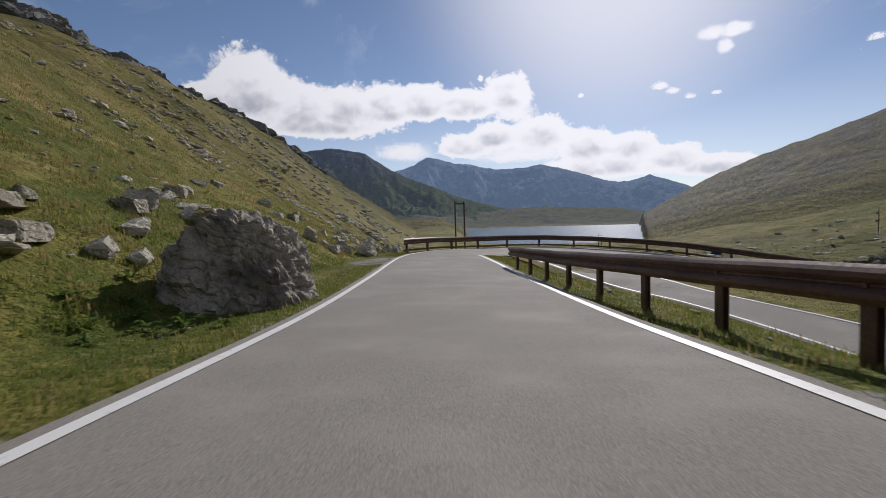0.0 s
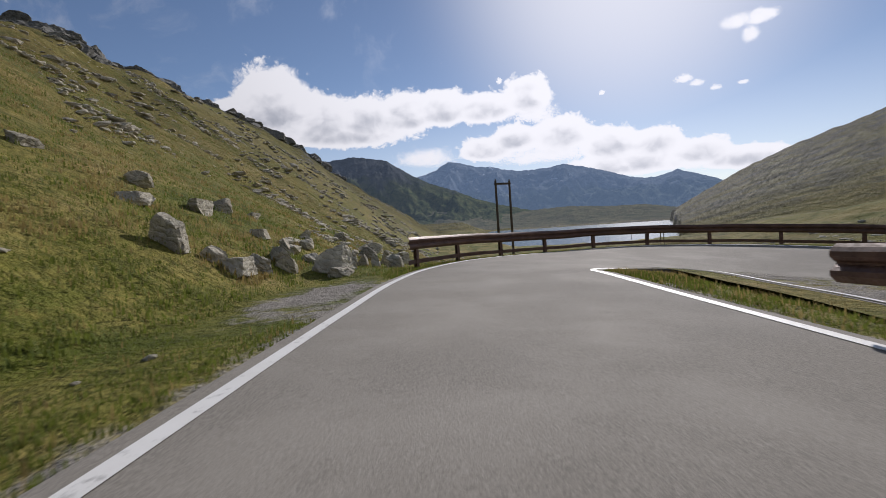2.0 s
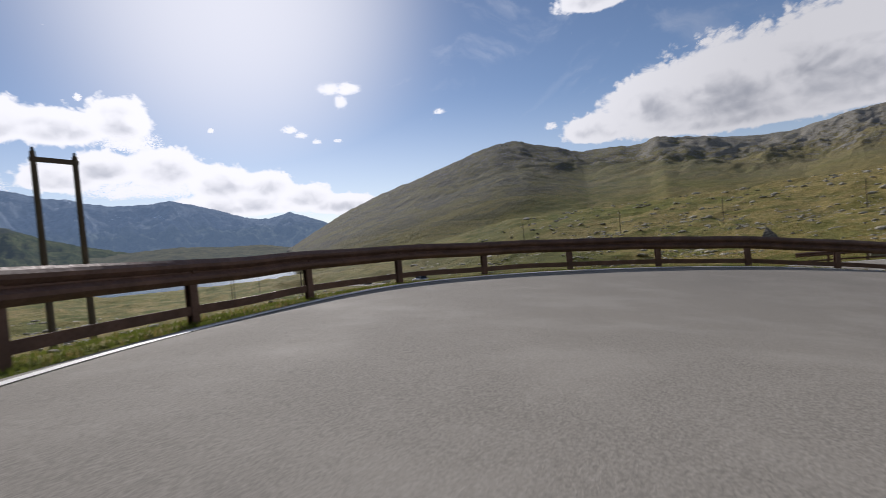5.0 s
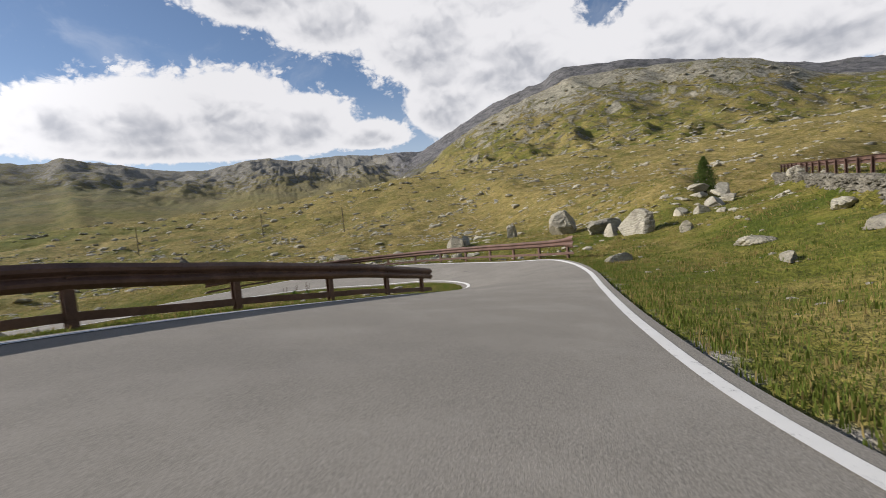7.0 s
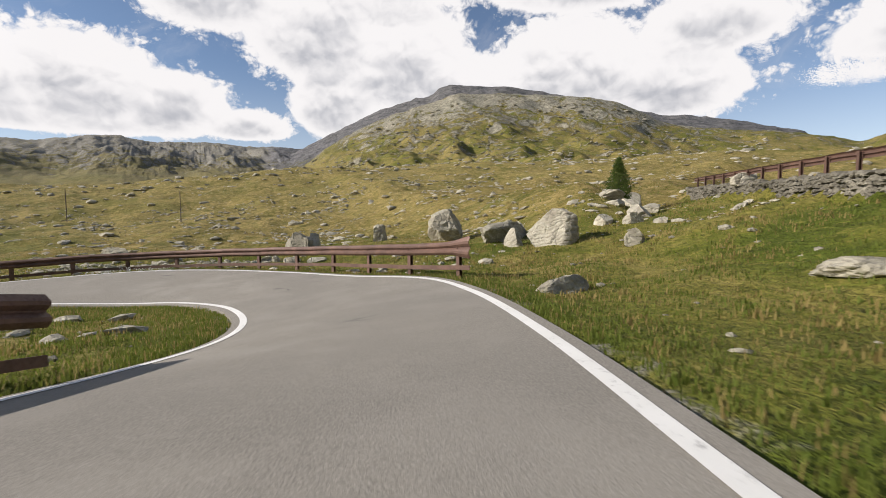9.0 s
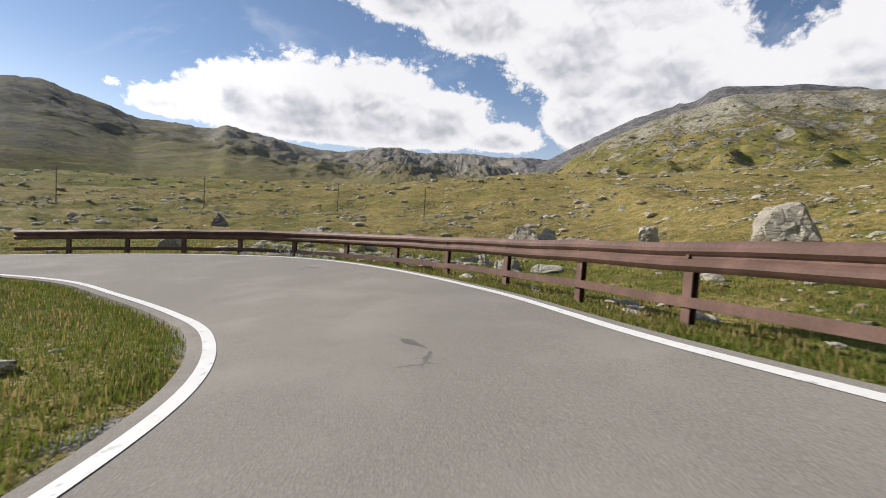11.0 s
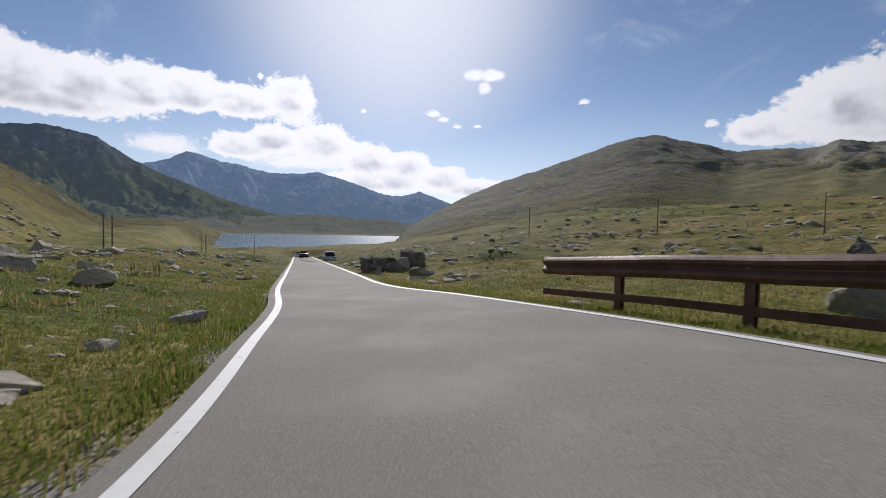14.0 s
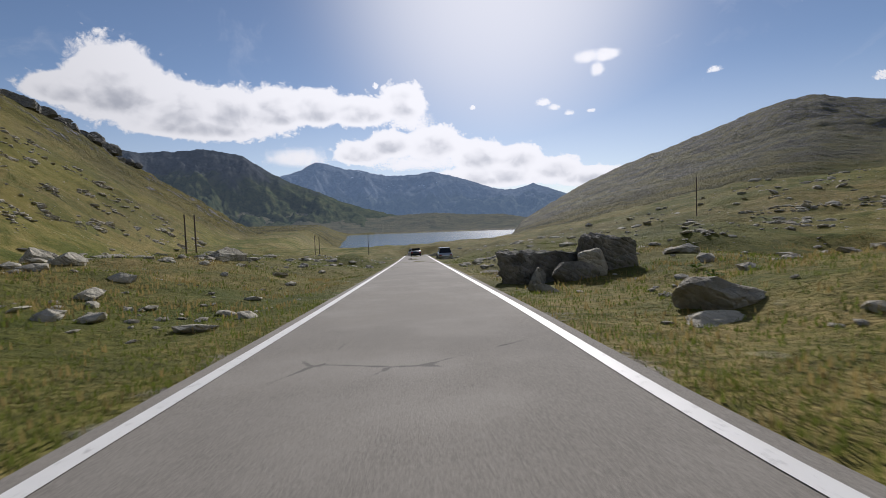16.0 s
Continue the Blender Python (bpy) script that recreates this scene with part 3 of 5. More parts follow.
def land(x, y):
    """Natural height of the land away from the road, without small relief."""
    dx, dy = x - HUB[0], y - HUB[1]
    r, az = np.hypot(dx, dy), np.degrees(np.arctan2(dx, dy))
    near = -1.0 - 0.05 * y - 0.03 * np.maximum(x, 0) - 0.3
    near += 3.9 * step01(12 - y - 0.15 * (x - 40), 0, 14) * step01(x + 0.55 * y, 32, 46)
    near += (1 - step01(x, -4, 3)) * np.interp(y, [-20, 14, 31, 45, 80], [0.8, 1.2, 1.85, 1.6, 0.0])
    near -= 1.1 * np.exp(-((x - 31) / 9) ** 2 - ((y + 4) / 8) ** 2)
    near += 1.5 * np.exp(-((x - 58.5) / 3.2) ** 2 - ((y - 67.5) / 2.6) ** 2) - 2.2 * np.exp(-((x - 79) / 10) ** 2 - ((y - 68) / 7) ** 2)
    far = np.tan(np.radians(table(PLATEAU, az))) * 230 - 2.5
    z = near + (far - near) * step01(r, 55, 230)
    far = far + np.where(r > 230, step01(4.5 - az, 0, 6) * step01(az, -60, -20) * 0.034 * np.minimum(r - 230, 1500), 0)
    z = z - 0.42 * step01(x, 6, 15) + 0.4 * step01(x, 33, 44) * step01(y, 22, 36)
    z = np.where(r > 230, far - 0.42 - 0.02 * (r - 230), z)
    along, front = wall_place(x, y)
    top = wall_top(along)
    hold = step01(along, -5, 0) * (1 - step01(along, 36, 50))
    terrace = np.where(front > -0.25, top - 0.95 - 0.26 * np.maximum(front - 0.7, 0), top - 0.12)
    z = z + (terrace - z) * hold * (1 - step01(front, 3.0, 8.0)) * step01(front, -14, -6)
    valley = step01(az, -1.5, 4.0) * (1 - step01(az, 20, 30))
    floor = np.interp(r, [230, 560, 600, 1780, 1850, 2600], [-13, -36, -41, -41, -33, -20])
    z = z * (1 - valley * step01(r, 170, 330)) + floor * valley * step01(r, 170, 330)
    arc = az * 31.4
    # the eastern mountain, cut by gullies that run down its face
    east = np.tan(np.radians(table(MOUNT_EAST, az))) * 1800 - 2
    up = np.clip((r - 330) / 1470, 0, 1)
    face = np.maximum(east, 0) * (1 + 1.5 * step01(az, 58, 72)) * (0.045 * (ridges(arc, r * 0.45, 260.0, 6, 2.2, 0.42) - 0.55) + 0.03 * ruggedness(arc, r, 190.0, 5, 3.6)) * step01(up, 0.25, 0.6) * (1 - 0.93 * step01(up, 0.8, 1.0))
    rise = np.where(r < 1800, east * up ** 1.1 + face, east - 0.25 * (r - 1800)) + 2.5 * ruggedness(arc, 0 * r, 40.0, 4, 6.6) * step01(up, 0.7, 1.0)
    z = np.where(table(MOUNT_EAST, az) > 0, np.maximum(z, rise - 25 * (1 - up)), z)
    # the rocky hill with benches of bare rock, and the dark ridge that looks over its shoulder
    south = np.tan(np.radians(table(HILL_SOUTH, az))) * 760 - 2
    up = np.clip((r - 120) / 640, 0, 1)
    arc = az * 13.3
    bench = ruggedness(arc, r, 120.0, 3, 9.1) + up * 7.0
    face = 0.05 * np.maximum(south, 0) * (step01(bench % 1.0, 0.0, 0.4) - (bench % 1.0)) * step01(ruggedness(arc, r, 150.0, 2, 4.9), -0.25, 0.25)
    face += np.maximum(south, 0) * (0.06 * (ridges(arc, r * 0.6, 130.0, 6, 7.2, 0.45) - 0.5) + 0.022 * ruggedness(arc, r, 45.0, 5, 1.6))
    face *= step01(up, 0.05, 0.4) * (1 - 0.9 * step01(up, 0.85, 1.0))
    rise = np.where(r < 760, south * (0.75 * up ** 1.25 + 0.25 * step01(up, 0.6, 1.0)) + face, south - 0.2 * (r - 760)) + 1.3 * ruggedness(arc, 0 * r, 20.0, 4, 2.6) * step01(up, 0.7, 1.0)
    z = np.where(table(HILL_SOUTH, az) > 0.5, np.maximum(z, rise - 6 * (1 - up)), z)
    back = np.tan(np.radians(table(RIDGE_SOUTH, az))) * 1500 - 2
    up = np.clip((r - 850) / 650, 0, 1)
    rise = np.where(r < 1500, back * (0.4 + 0.6 * up), back - 0.3 * (r - 1500)) + 3.0 * ruggedness(arc, 0 * r, 26.0, 4, 8.6)
    z = np.where((table(RIDGE_SOUTH, az) > 3.0) & (r > 850), np.maximum(z, rise), z)
    # the western slope, rising from a foot beside the upper road to a crest of crags
    d = np.maximum(-x - 4.3 - 0.035 * y - 0.00004 * np.clip(y, 0, 260) ** 2, 0)
    west = d * (0.5 + 0.15 * step01(d, 0, 30))
    ex, ey = x - WEST_EYE[0], y - WEST_EYE[1]
    rw, aw = np.hypot(ex, ey), np.degrees(np.arctan2(ex, ey))
    reach = table(SLOPE_REACH, aw)
    over = np.tan(np.radians(table(SLOPE_WEST, aw))) * np.minimum(rw, reach) - 0.12 * np.maximum(rw - reach, 0) + 1.0 - z
    k = 1.0 + 0.007 * rw
    over = over + 0.5 * k
    both = -k * np.logaddexp(-west / k, -np.maximum(over, -40) / k)
    z = z + np.where(d > 0, np.where(rw > 60, np.maximum(both, 0), west), 0)
    return z


def ground_height(x, y, rough=True):
    x, y = np.asarray(x, float), np.asarray(y, float)
    z = land(x, y)
    r = np.hypot(x - HUB[0], y - HUB[1])
    d_edge = np.full(len(x), 1e3)
    close = np.where((x > -45) & (x < 120) & (y > -80) & (y < 235))[0]
    inside = np.zeros(len(x), bool)
    if rough:
        relief = 0.22 * ruggedness(x, y, 5.0, 4, 3.1) + 0.9 * ruggedness(x, y, 32.0, 4, 7.7) * step01(r, 30, 90) + 0.75 * ruggedness(x, y, 13.0, 3, 6.1) * step01(r, 34, 75)
        far = np.where(r > 140)[0]
        if len(far):
            fx, fy, fr = x[far], y[far], r[far]
            hgt = np.clip(z[far] + 10, 0, 260)
            crest = np.maximum(np.exp(-((fr - 1800) / 220) ** 2), np.maximum(np.exp(-((fr - 760) / 110) ** 2), np.exp(-((fr - 1500) / 120) ** 2)))
            relief[far] += (0.03 * hgt + 1.2) * ruggedness(fx, fy, 120.0, 7, 1.3) * step01(fr, 140, 420) * (1 - 0.85 * crest)
            relief[far] += 0.01 * hgt * ruggedness(fx, fy, 30.0, 4, 5.3) * step01(fr, 250, 600)
        wd = np.where((x < -30) & (x > -420) & (y > -200) & (y < 700))[0]
        if len(wd):
            wx, wy = x[wd], y[wd]
            rw, aw = np.hypot(wx - WEST_EYE[0], wy - WEST_EYE[1]), np.degrees(np.arctan2(wx - WEST_EYE[0], wy - WEST_EYE[1]))
            rim = rw / table(SLOPE_REACH, aw)
            crag = ridges(wx, wy, 46.0, 6, 11.4)
            relief[wd] += 8.0 * (crag - 0.6) * step01(rim, 0.68, 0.9) * (1 - step01(aw, -30, -26))
            relief[wd] += 4.0 * (crag - 0.5) * step01(rim, 0.5, 0.8) * step01(aw, -30, -26)
            relief[wd] += 1.1 * ruggedness(wx, wy, 14.0, 5, 2.4) * step01(-wx, 20, 60)
    else:
        relief = np.zeros(len(x))
    for k in range(0, len(close), 4000):
        i = close[k:k + 4000]
        d2 = (x[i, None] - EDGE[None, :, 0]) ** 2 + (y[i, None] - EDGE[None, :, 1]) ** 2
        w = 1 / (d2 + 0.05) ** 2.5
        ze = (w * EDGE[None, :, 2]).sum(1) / w.sum(1)
        d = np.sqrt(d2.min(1))
        mid = (SIDE_L + SIDE_R) / 2
        half = np.hypot(SIDE_L[:, 0] - SIDE_R[:, 0], SIDE_L[:, 1] - SIDE_R[:, 1]) / 2
        across = (SIDE_R[:, :2] - SIDE_L[:, :2]) / (2 * half[:, None])
        along = np.stack([-across[:, 1], across[:, 0]], 1)
        px, py = x[i, None] - mid[None, :, 0], y[i, None] - mid[None, :, 1]
        lat = np.abs(px * across[None, :, 0] + py * across[None, :, 1])
        lon = np.abs(px * along[None, :, 0] + py * along[None, :, 1])
        on = ((lat < half[None] + 0.05) & (lon < 0.8)).any(1)
        inside[i] = on
        w2 = step01(d, 1.2, 11.0)
        near_i = d2.argmin(1)
        w2 = np.where((x[i] < 0) & (y[i] < 60), step01(d, 0.9, 5.5), w2)
        side = ze - 0.05 - 0.1 * step01(d, 0.3, 2.5) + relief[i] * step01(d, 0.5, 4.0)
        z[i] = np.where(on, ze - np.where(near_i >= 2 * len(ROAD_L), 0.04, 0.16 + 0.1 * step01(d, 0.2, 1.0)), side * (1 - w2) + (z[i] + relief[i]) * w2)
        d_edge[i] = np.where(on, 0, d)
    rest = np.ones(len(x), bool)
    rest[close] = False
    z[rest] += relief[rest]
    return z, d_edge


def axis_lines(lo, hi, step, end_lo, end_hi, grow):
    mid = list(np.arange(lo, hi + 1e-6, step))
    s, v = step, mid[-1]
    while v < end_hi:
        s *= grow
        v += s
        mid.append(v)
    s, v = step, mid[0]
    while v > end_lo:
        s *= grow
        v -= s
        mid.insert(0, v)
    return np.array(mid)


GX = axis_lines(-30, 72, 0.75, -2600, 2700, 1.013)
GY = axis_lines(-30, 105, 0.75, -2400, 2900, 1.013)
gxx, gyy = np.meshgrid(GX, GY)
gz, gd = ground_height(gxx.ravel(), gyy.ravel())
nx, ny = len(GX), len(GY)
verts = np.stack([gxx.ravel(), gyy.ravel(), gz], 1)
idx = np.arange(nx * ny).reshape(ny, nx)
quads = np.stack([idx[:-1, :-1].ravel(), idx[:-1, 1:].ravel(), idx[1:, 1:].ravel(), idx[1:, :-1].ravel()], 1)
gme = mesh("ground", verts.tolist(), quads.tolist(), M_GROUND, True)
r_hub, az_hub = np.hypot(verts[:, 0] - HUB[0], verts[:, 1] - HUB[1]), np.degrees(np.arctan2(verts[:, 0] - HUB[0], verts[:, 1] - HUB[1]))
aw = np.degrees(np.arctan2(verts[:, 0] - WEST_EYE[0], verts[:, 1] - WEST_EYE[1]))
rim_west = step01(np.hypot(verts[:, 0] - WEST_EYE[0], verts[:, 1] - WEST_EYE[1]) / table(SLOPE_REACH, aw), 0.6, 0.88) * (aw < 0) * (aw > -100) * (1 - 0.6 * step01(aw, -30, -26))
fields = {
    "verge": np.maximum(0.62 * (1 - step01(gd, 0.1, 1.1)), 0.95 * np.exp(-((verts[:, 0] + 4.0) / 1.3) ** 2 - ((verts[:, 1] - 26.5) / 3.8) ** 2)),
    "bare": np.clip(-0.22 + 0.62 * rim_west + 0.4 * step01(verts[:, 2], 50, 190) * (az_hub > 0) + 0.15 * step01(r_hub, 500, 1400) + 0.12 * step01(r_hub, 60, 200) + 0.3 * step01(az_hub, 96, 110) * step01(r_hub, 190, 430) - 0.12 * step01(az_hub, 5, 15) * (1 - step01(az_hub, 44, 56)) * step01(r_hub, 250, 500) + 0.25 * step01(az_hub, 58, 74) * step01(r_hub, 600, 1100), -1, 1),
    # shade painted on: backlit slopes, near meadow, ridge under cloud
    "heath_shade": 1.0 * step01(r_hub, 300, 800) * (1 - 0.5 * step01(az_hub, 46, 66)) * (1 - 0.7 * step01(az_hub, 96, 108) * (1 - step01(r_hub, 800, 860))) * (1 + step01(az_hub, 97, 100) * step01(r_hub, 800, 860)) + 0.62 * step01(-verts[:, 0], 6, 45) + 0.55 * step01(az_hub, 8, 24) * (1 - step01(az_hub, 40, 56)) * step01(r_hub, 24, 60),
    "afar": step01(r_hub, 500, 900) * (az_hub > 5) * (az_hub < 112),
    "chips": step01(r_hub, 30, 70) * (1 - step01(r_hub, 350, 600)),
    "dry": 0.7 * step01(az_hub, 50, 95) * step01(r_hub, 25, 70) * (1 - step01(az_hub, 150, 175)) * (1 - 0.75 * step01(az_hub, 98, 112) * step01(r_hub, 110, 260)) + 0.15 * step01(-verts[:, 0], 9, 30),
}
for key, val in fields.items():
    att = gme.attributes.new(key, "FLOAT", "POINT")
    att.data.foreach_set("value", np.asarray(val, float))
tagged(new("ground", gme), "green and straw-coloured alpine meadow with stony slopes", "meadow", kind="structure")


def z_at(x, y):
    return float(ground_height([x], [y])[0][0])


def sheet_between(name, a, b, lift, mat, across, label, category, crown=0.0, skirt=0.0):
    vs, fs = [], []
    for p, q in zip(a, b):
        for k in range(across + 1):
            u = k / across
            v = p * (1 - u) + q * u
            vs.append((v[0], v[1], v[2] + lift + crown * (1 - (2 * u - 1) ** 2)))
    w = across + 1
    for i in range(len(a) - 1):
        for k in range(across):
            fs.append((i * w + k, i * w + k + 1, (i + 1) * w + k + 1, (i + 1) * w + k))
    if skirt:
        # the pavement's thickness along both edges
        for k in (0, across):
            b = len(vs)
            vs += [(vs[i * w + k][0], vs[i * w + k][1], vs[i * w + k][2]) for i in range(len(a))]
            vs += [(vs[i * w + k][0], vs[i * w + k][1], vs[i * w + k][2] - skirt) for i in range(len(a))]
            fs += [(b + i, b + i + 1, b + len(a) + i + 1, b + len(a) + i) for i in range(len(a) - 1)]
    ob = new(name, mesh(name, vs, fs, mat, True))
    return tagged(ob, label, category, kind="structure")


across = (ROAD_R - ROAD_L) / np.linalg.norm(ROAD_R[:, :2] - ROAD_L[:, :2], axis=1)[:, None]
OUT_L, OUT_R = ROAD_L - across * 0.12, ROAD_R + across * 0.12
sheet_between("road", OUT_L, OUT_R, 0.0, M_ROAD, 10, "narrow grey asphalt mountain road with hairpin bends", "road", 0.02, 0.3)
sheet_between("edge_line_1", ROAD_L + across * 0.05, ROAD_L + across * 0.2, 0.012, M_LINE, 1, "worn white painted edge line", "road marking")
line_a = ROAD_R - across * 0.2
line_b = ROAD_R - across * 0.05
gap = np.where((ROAD_R[:, 0] > 3.3) & (ROAD_R[:, 0] < 9.0) & (ROAD_R[:, 1] > 28.0) & (ROAD_R[:, 1] < 31.0))[0]
sheet_between("edge_line_2", line_a[:gap[0] + 1], line_b[:gap[0] + 1], 0.012, M_LINE, 1, "worn white painted edge line", "road marking")
sheet_between("edge_line_3", line_a[gap[-1]:], line_b[gap[-1]:], 0.012, M_LINE, 1, "worn white painted edge line", "road marking")
over = (STUB_R - STUB_L) / np.linalg.norm(STUB_R[:, :2] - STUB_L[:, :2], axis=1)[:, None]
sheet_between("road_2", STUB_L - over * 0.1, STUB_R + over * 0.1, -0.006, M_ROAD, 8, "narrow grey paved strip sloping down behind the guard rail, added for the lower road", "road", 0.0, 0.3)
for k, (edge, sgn) in enumerate(((STUB_L[8:], -1), (STUB_R[12:], 1))):
    o = over[len(ROAD_STUB) - len(edge):] * sgn
    sheet_between("verge_%d" % (k + 1), edge + o * 0.08 - (0, 0, 0.012), edge + o * 0.95 - (0, 0, 0.03), 0.0, M_GROUND, 2, "strip of short green turf beside the paved road strip", "verge")
sheet_between("edge_line_4", STUB_L + over * 0.03, STUB_L + over * 0.16, 0.016, M_LINE, 1, "worn white painted edge line", "road marking")
sheet_between("edge_line_5", STUB_R[12:] - over[12:] * 0.16, STUB_R[12:] - over[12:] * 0.03, 0.012, M_LINE, 1, "worn white painted edge line", "road marking")

# lake
lake = []
for k in range(60):
    a = k / 59
    az = radians(-6 + 34 * a)
    lake.append((HUB[0] + 470 * math.sin(az), HUB[1] + 470 * math.cos(az), -36.0))
for k in range(60):
    az = radians(28 - 34 * k / 59)
    lake.append((HUB[0] + 2050 * math.sin(az), HUB[1] + 2050 * math.cos(az), -36.0))
tagged(new("water", mesh("water", lake, [tuple(range(len(lake)))], M_WATER)), "pale blue mountain reservoir with a calm surface", "lake", kind="structure")

# far ranges
RANGE_NEAR = [(-60, 9), (-40, 9.5), (-28, 8.8), (-21.8, 8.5), (-19, 8.1), (-15, 8.4), (-13.5, 8.7), (-12.3, 8.6), (-9.3, 8.1), (-8, 7.2), (-6.5, 6.2), (-4.4, 5.2), (-2, 4.3), (1, 3.0), (4, 2.0), (8, 1.0), (14, -0.2)]
RANGE_FAR = [(-20, 6), (-9, 6.0), (-6, 5.8), (-3.5, 6.6), (-1.9, 7.5), (-0.6, 7.3), (1.5, 6.7), (3.4, 6.4), (6.2, 5.8), (9.7, 5.9), (11.6, 6.2), (12.3, 6.0), (15.4, 5.2), (18.2, 4.2), (20.0, 3.7), (21.6, 3.8), (23.4, 4.3), (25.8, 3.5), (28.2, 2.6), (34, 2.4), (45, 2.0)]
SHORE_FAR = [(-26, 3.0), (-12, 2.6), (-4, 2.1), (2, 1.3), (5, 1.0), (9, 1.25), (12, 1.3), (16, 1.0), (20, 0.9), (24, 0.2), (30, -0.4)]


def far_range(name, rows, dist, depth, seed, mat, label, steep=1.25, crag=1.0):
    """A slope seen from far off: crest line, spurs and gullies that run down from it."""
    azs = np.arange(rows[0][0], rows[-1][0] + 0.01, 0.11)
    rings = 60
    a, u = np.meshgrid(azs, np.linspace(0, 1, rings), indexing="ij")
    a, u = a.ravel(), u.ravel()
    rr = dist - depth * (1 - u)
    crest = np.tan(np.radians(table(rows, a))) * dist - 4
    hgt = -38 + (crest + 38) * u ** steep
    arc = a * dist / 57.3
    warped = arc + 160 * ruggedness(arc, rr, 900.0, 3, seed + 1)
    spur = ridges(warped, rr * 0.35, 0.16 * dist, 6, seed) - 0.5
    hgt += crag * np.maximum(crest + 38, 0) * (0.42 * spur + 0.1 * ruggedness(arc, rr, 150.0, 5, seed + 2)) * step01(u, 0.03, 0.4) * (1 - 0.95 * step01(u, 0.72, 1.0))
    hgt += 0.0016 * dist * crag * ruggedness(arc, 0 * u, 0.014 * dist, 5, seed + 3) * step01(u, 0.6, 1.0)
    vs = np.stack([HUB[0] + rr * np.sin(np.radians(a)), HUB[1] + rr * np.cos(np.radians(a)), hgt], 1)
    idx = np.arange(len(azs) * rings).reshape(len(azs), rings)
    fs = np.stack([idx[:-1, :-1].ravel(), idx[1:, :-1].ravel(), idx[1:, 1:].ravel(), idx[:-1, 1:].ravel()], 1)
    tagged(new(name, mesh(name, vs.tolist(), fs.tolist(), mat, True)), label, "mountains", kind="structure")


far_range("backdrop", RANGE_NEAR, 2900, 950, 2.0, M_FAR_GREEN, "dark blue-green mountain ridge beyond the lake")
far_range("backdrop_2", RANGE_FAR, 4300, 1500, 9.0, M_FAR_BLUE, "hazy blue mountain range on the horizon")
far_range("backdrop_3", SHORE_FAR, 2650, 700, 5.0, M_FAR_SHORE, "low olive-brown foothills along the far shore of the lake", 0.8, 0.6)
# ---------------------------------------------------------------- guard rails
def guard_rail(points, posts_every, label, lower=True, start=0.6, flare_start=False):
    """points: x, y, height of the ground; a double-wave beam on posts, with a low flat rub rail."""
    c = spline(points, 12)
    seg = np.hypot(np.diff(c[:, 0]), np.diff(c[:, 1]))
    s = np.r_[0, np.cumsum(seg)]
    rail = new("guard_rail")
    rail.location = c[0]
    base = Matrix.Translation(c[0])
    n = max(2, int(s[-1] / 0.4))
    ss = np.linspace(0, s[-1], n)
    ss[1] = 0.08
    pts = np.stack([np.interp(ss, s, c[:, k]) for k in range(3)], 1)
    tan = np.gradient(pts, axis=0)
    tan /= np.linalg.norm(tan[:, :2], axis=1)[:, None]
    side = np.stack([-tan[:, 1], tan[:, 0], 0 * tan[:, 0]], 1)

    def sweep(name, profile, mat, lab=""):
        vs, fs = [], []
        m = len(profile)
        for i, (p, q) in enumerate(zip(pts, side)):
            wob = 0.012 * math.sin(ss[i] * 1.7) + 0.02 * noise.noise((ss[i] * 0.6, points[0][0], 0))
            for off, h in profile:
                if flare_start and name == "beam":
                    f = max(0.0, 1 - ss[i] / 1.1) ** 1.5 * (1 if i > 0 else 0.72)
                    h = RAIL_TOP - 0.5 * RAIL_BEAM + (h - RAIL_TOP + 0.5 * RAIL_BEAM) * (1 + 0.75 * f)
                vs.append(tuple(p + q * (off + wob) + np.array([0, 0, h + wob * 0.6]) - c[0]))
        for i in range(n - 1):
            for k in range(m):
                k2 = (k + 1) % m
                fs.append((i * m + k, i * m + k2, (i + 1) * m + k2, (i + 1) * m + k))
        fs.append(tuple(range(m)))
        fs.append(tuple(range((n - 1) * m, n * m))[::-1])
        me = mesh(name, vs, fs, mat, False)
        return child(name, me, rail, None, lab)

    T0, H = RAIL_TOP, RAIL_BEAM
    wave = [(0.0, 0.0), (0.035, -0.04), (0.07, -0.09), (0.07, -0.15), (0.03, -0.2), (0.0, -0.225), (0.0, -0.25), (0.03, -0.275), (0.07, -0.32), (0.07, -0.38), (0.035, -0.43), (0.0, -0.47)]
    k = H / 0.47
    front = [(RAIL_SIDE * o, T0 + h * k) for o, h in wave]
    back = [(o - 0.012 * RAIL_SIDE, h) for o, h in reversed(front)]
    sweep("beam", front + back, M_RUST)
    if lower:
        sweep("rub_rail", [(0.03, 0.27), (0.03, 0.13), (0.015, 0.13), (0.015, 0.27)], M_RUST, "low flat steel rub rail")
    bm = bmesh.new()
    for x0, x1, y0, y1 in ((-0.08, 0.08, -0.055, -0.043), (-0.08, 0.08, 0.043, 0.055), (-0.007, 0.007, -0.043, 0.043)):
        bmesh.ops.create_cube(bm, size=1, matrix=Matrix.Translation(((x0 + x1) / 2, (y0 + y1) / 2, T0 / 2 - 0.2)) @ Matrix.Diagonal((x1 - x0, y1 - y0, T0 + 0.3, 1)))
    pm = bpy.data.meshes.new("post")
    bm.to_mesh(pm)
    bm.free()
    pm.materials.append(M_RUST)
    bb = bmesh.new()
    bmesh.ops.create_cone(bb, cap_ends=True, segments=8, radius1=0.03, radius2=0.022, depth=0.03, matrix=Matrix.Rotation(radians(90), 4, "X"))
    bo = bpy.data.meshes.new("bolt")
    bb.to_mesh(bo)
    bb.free()
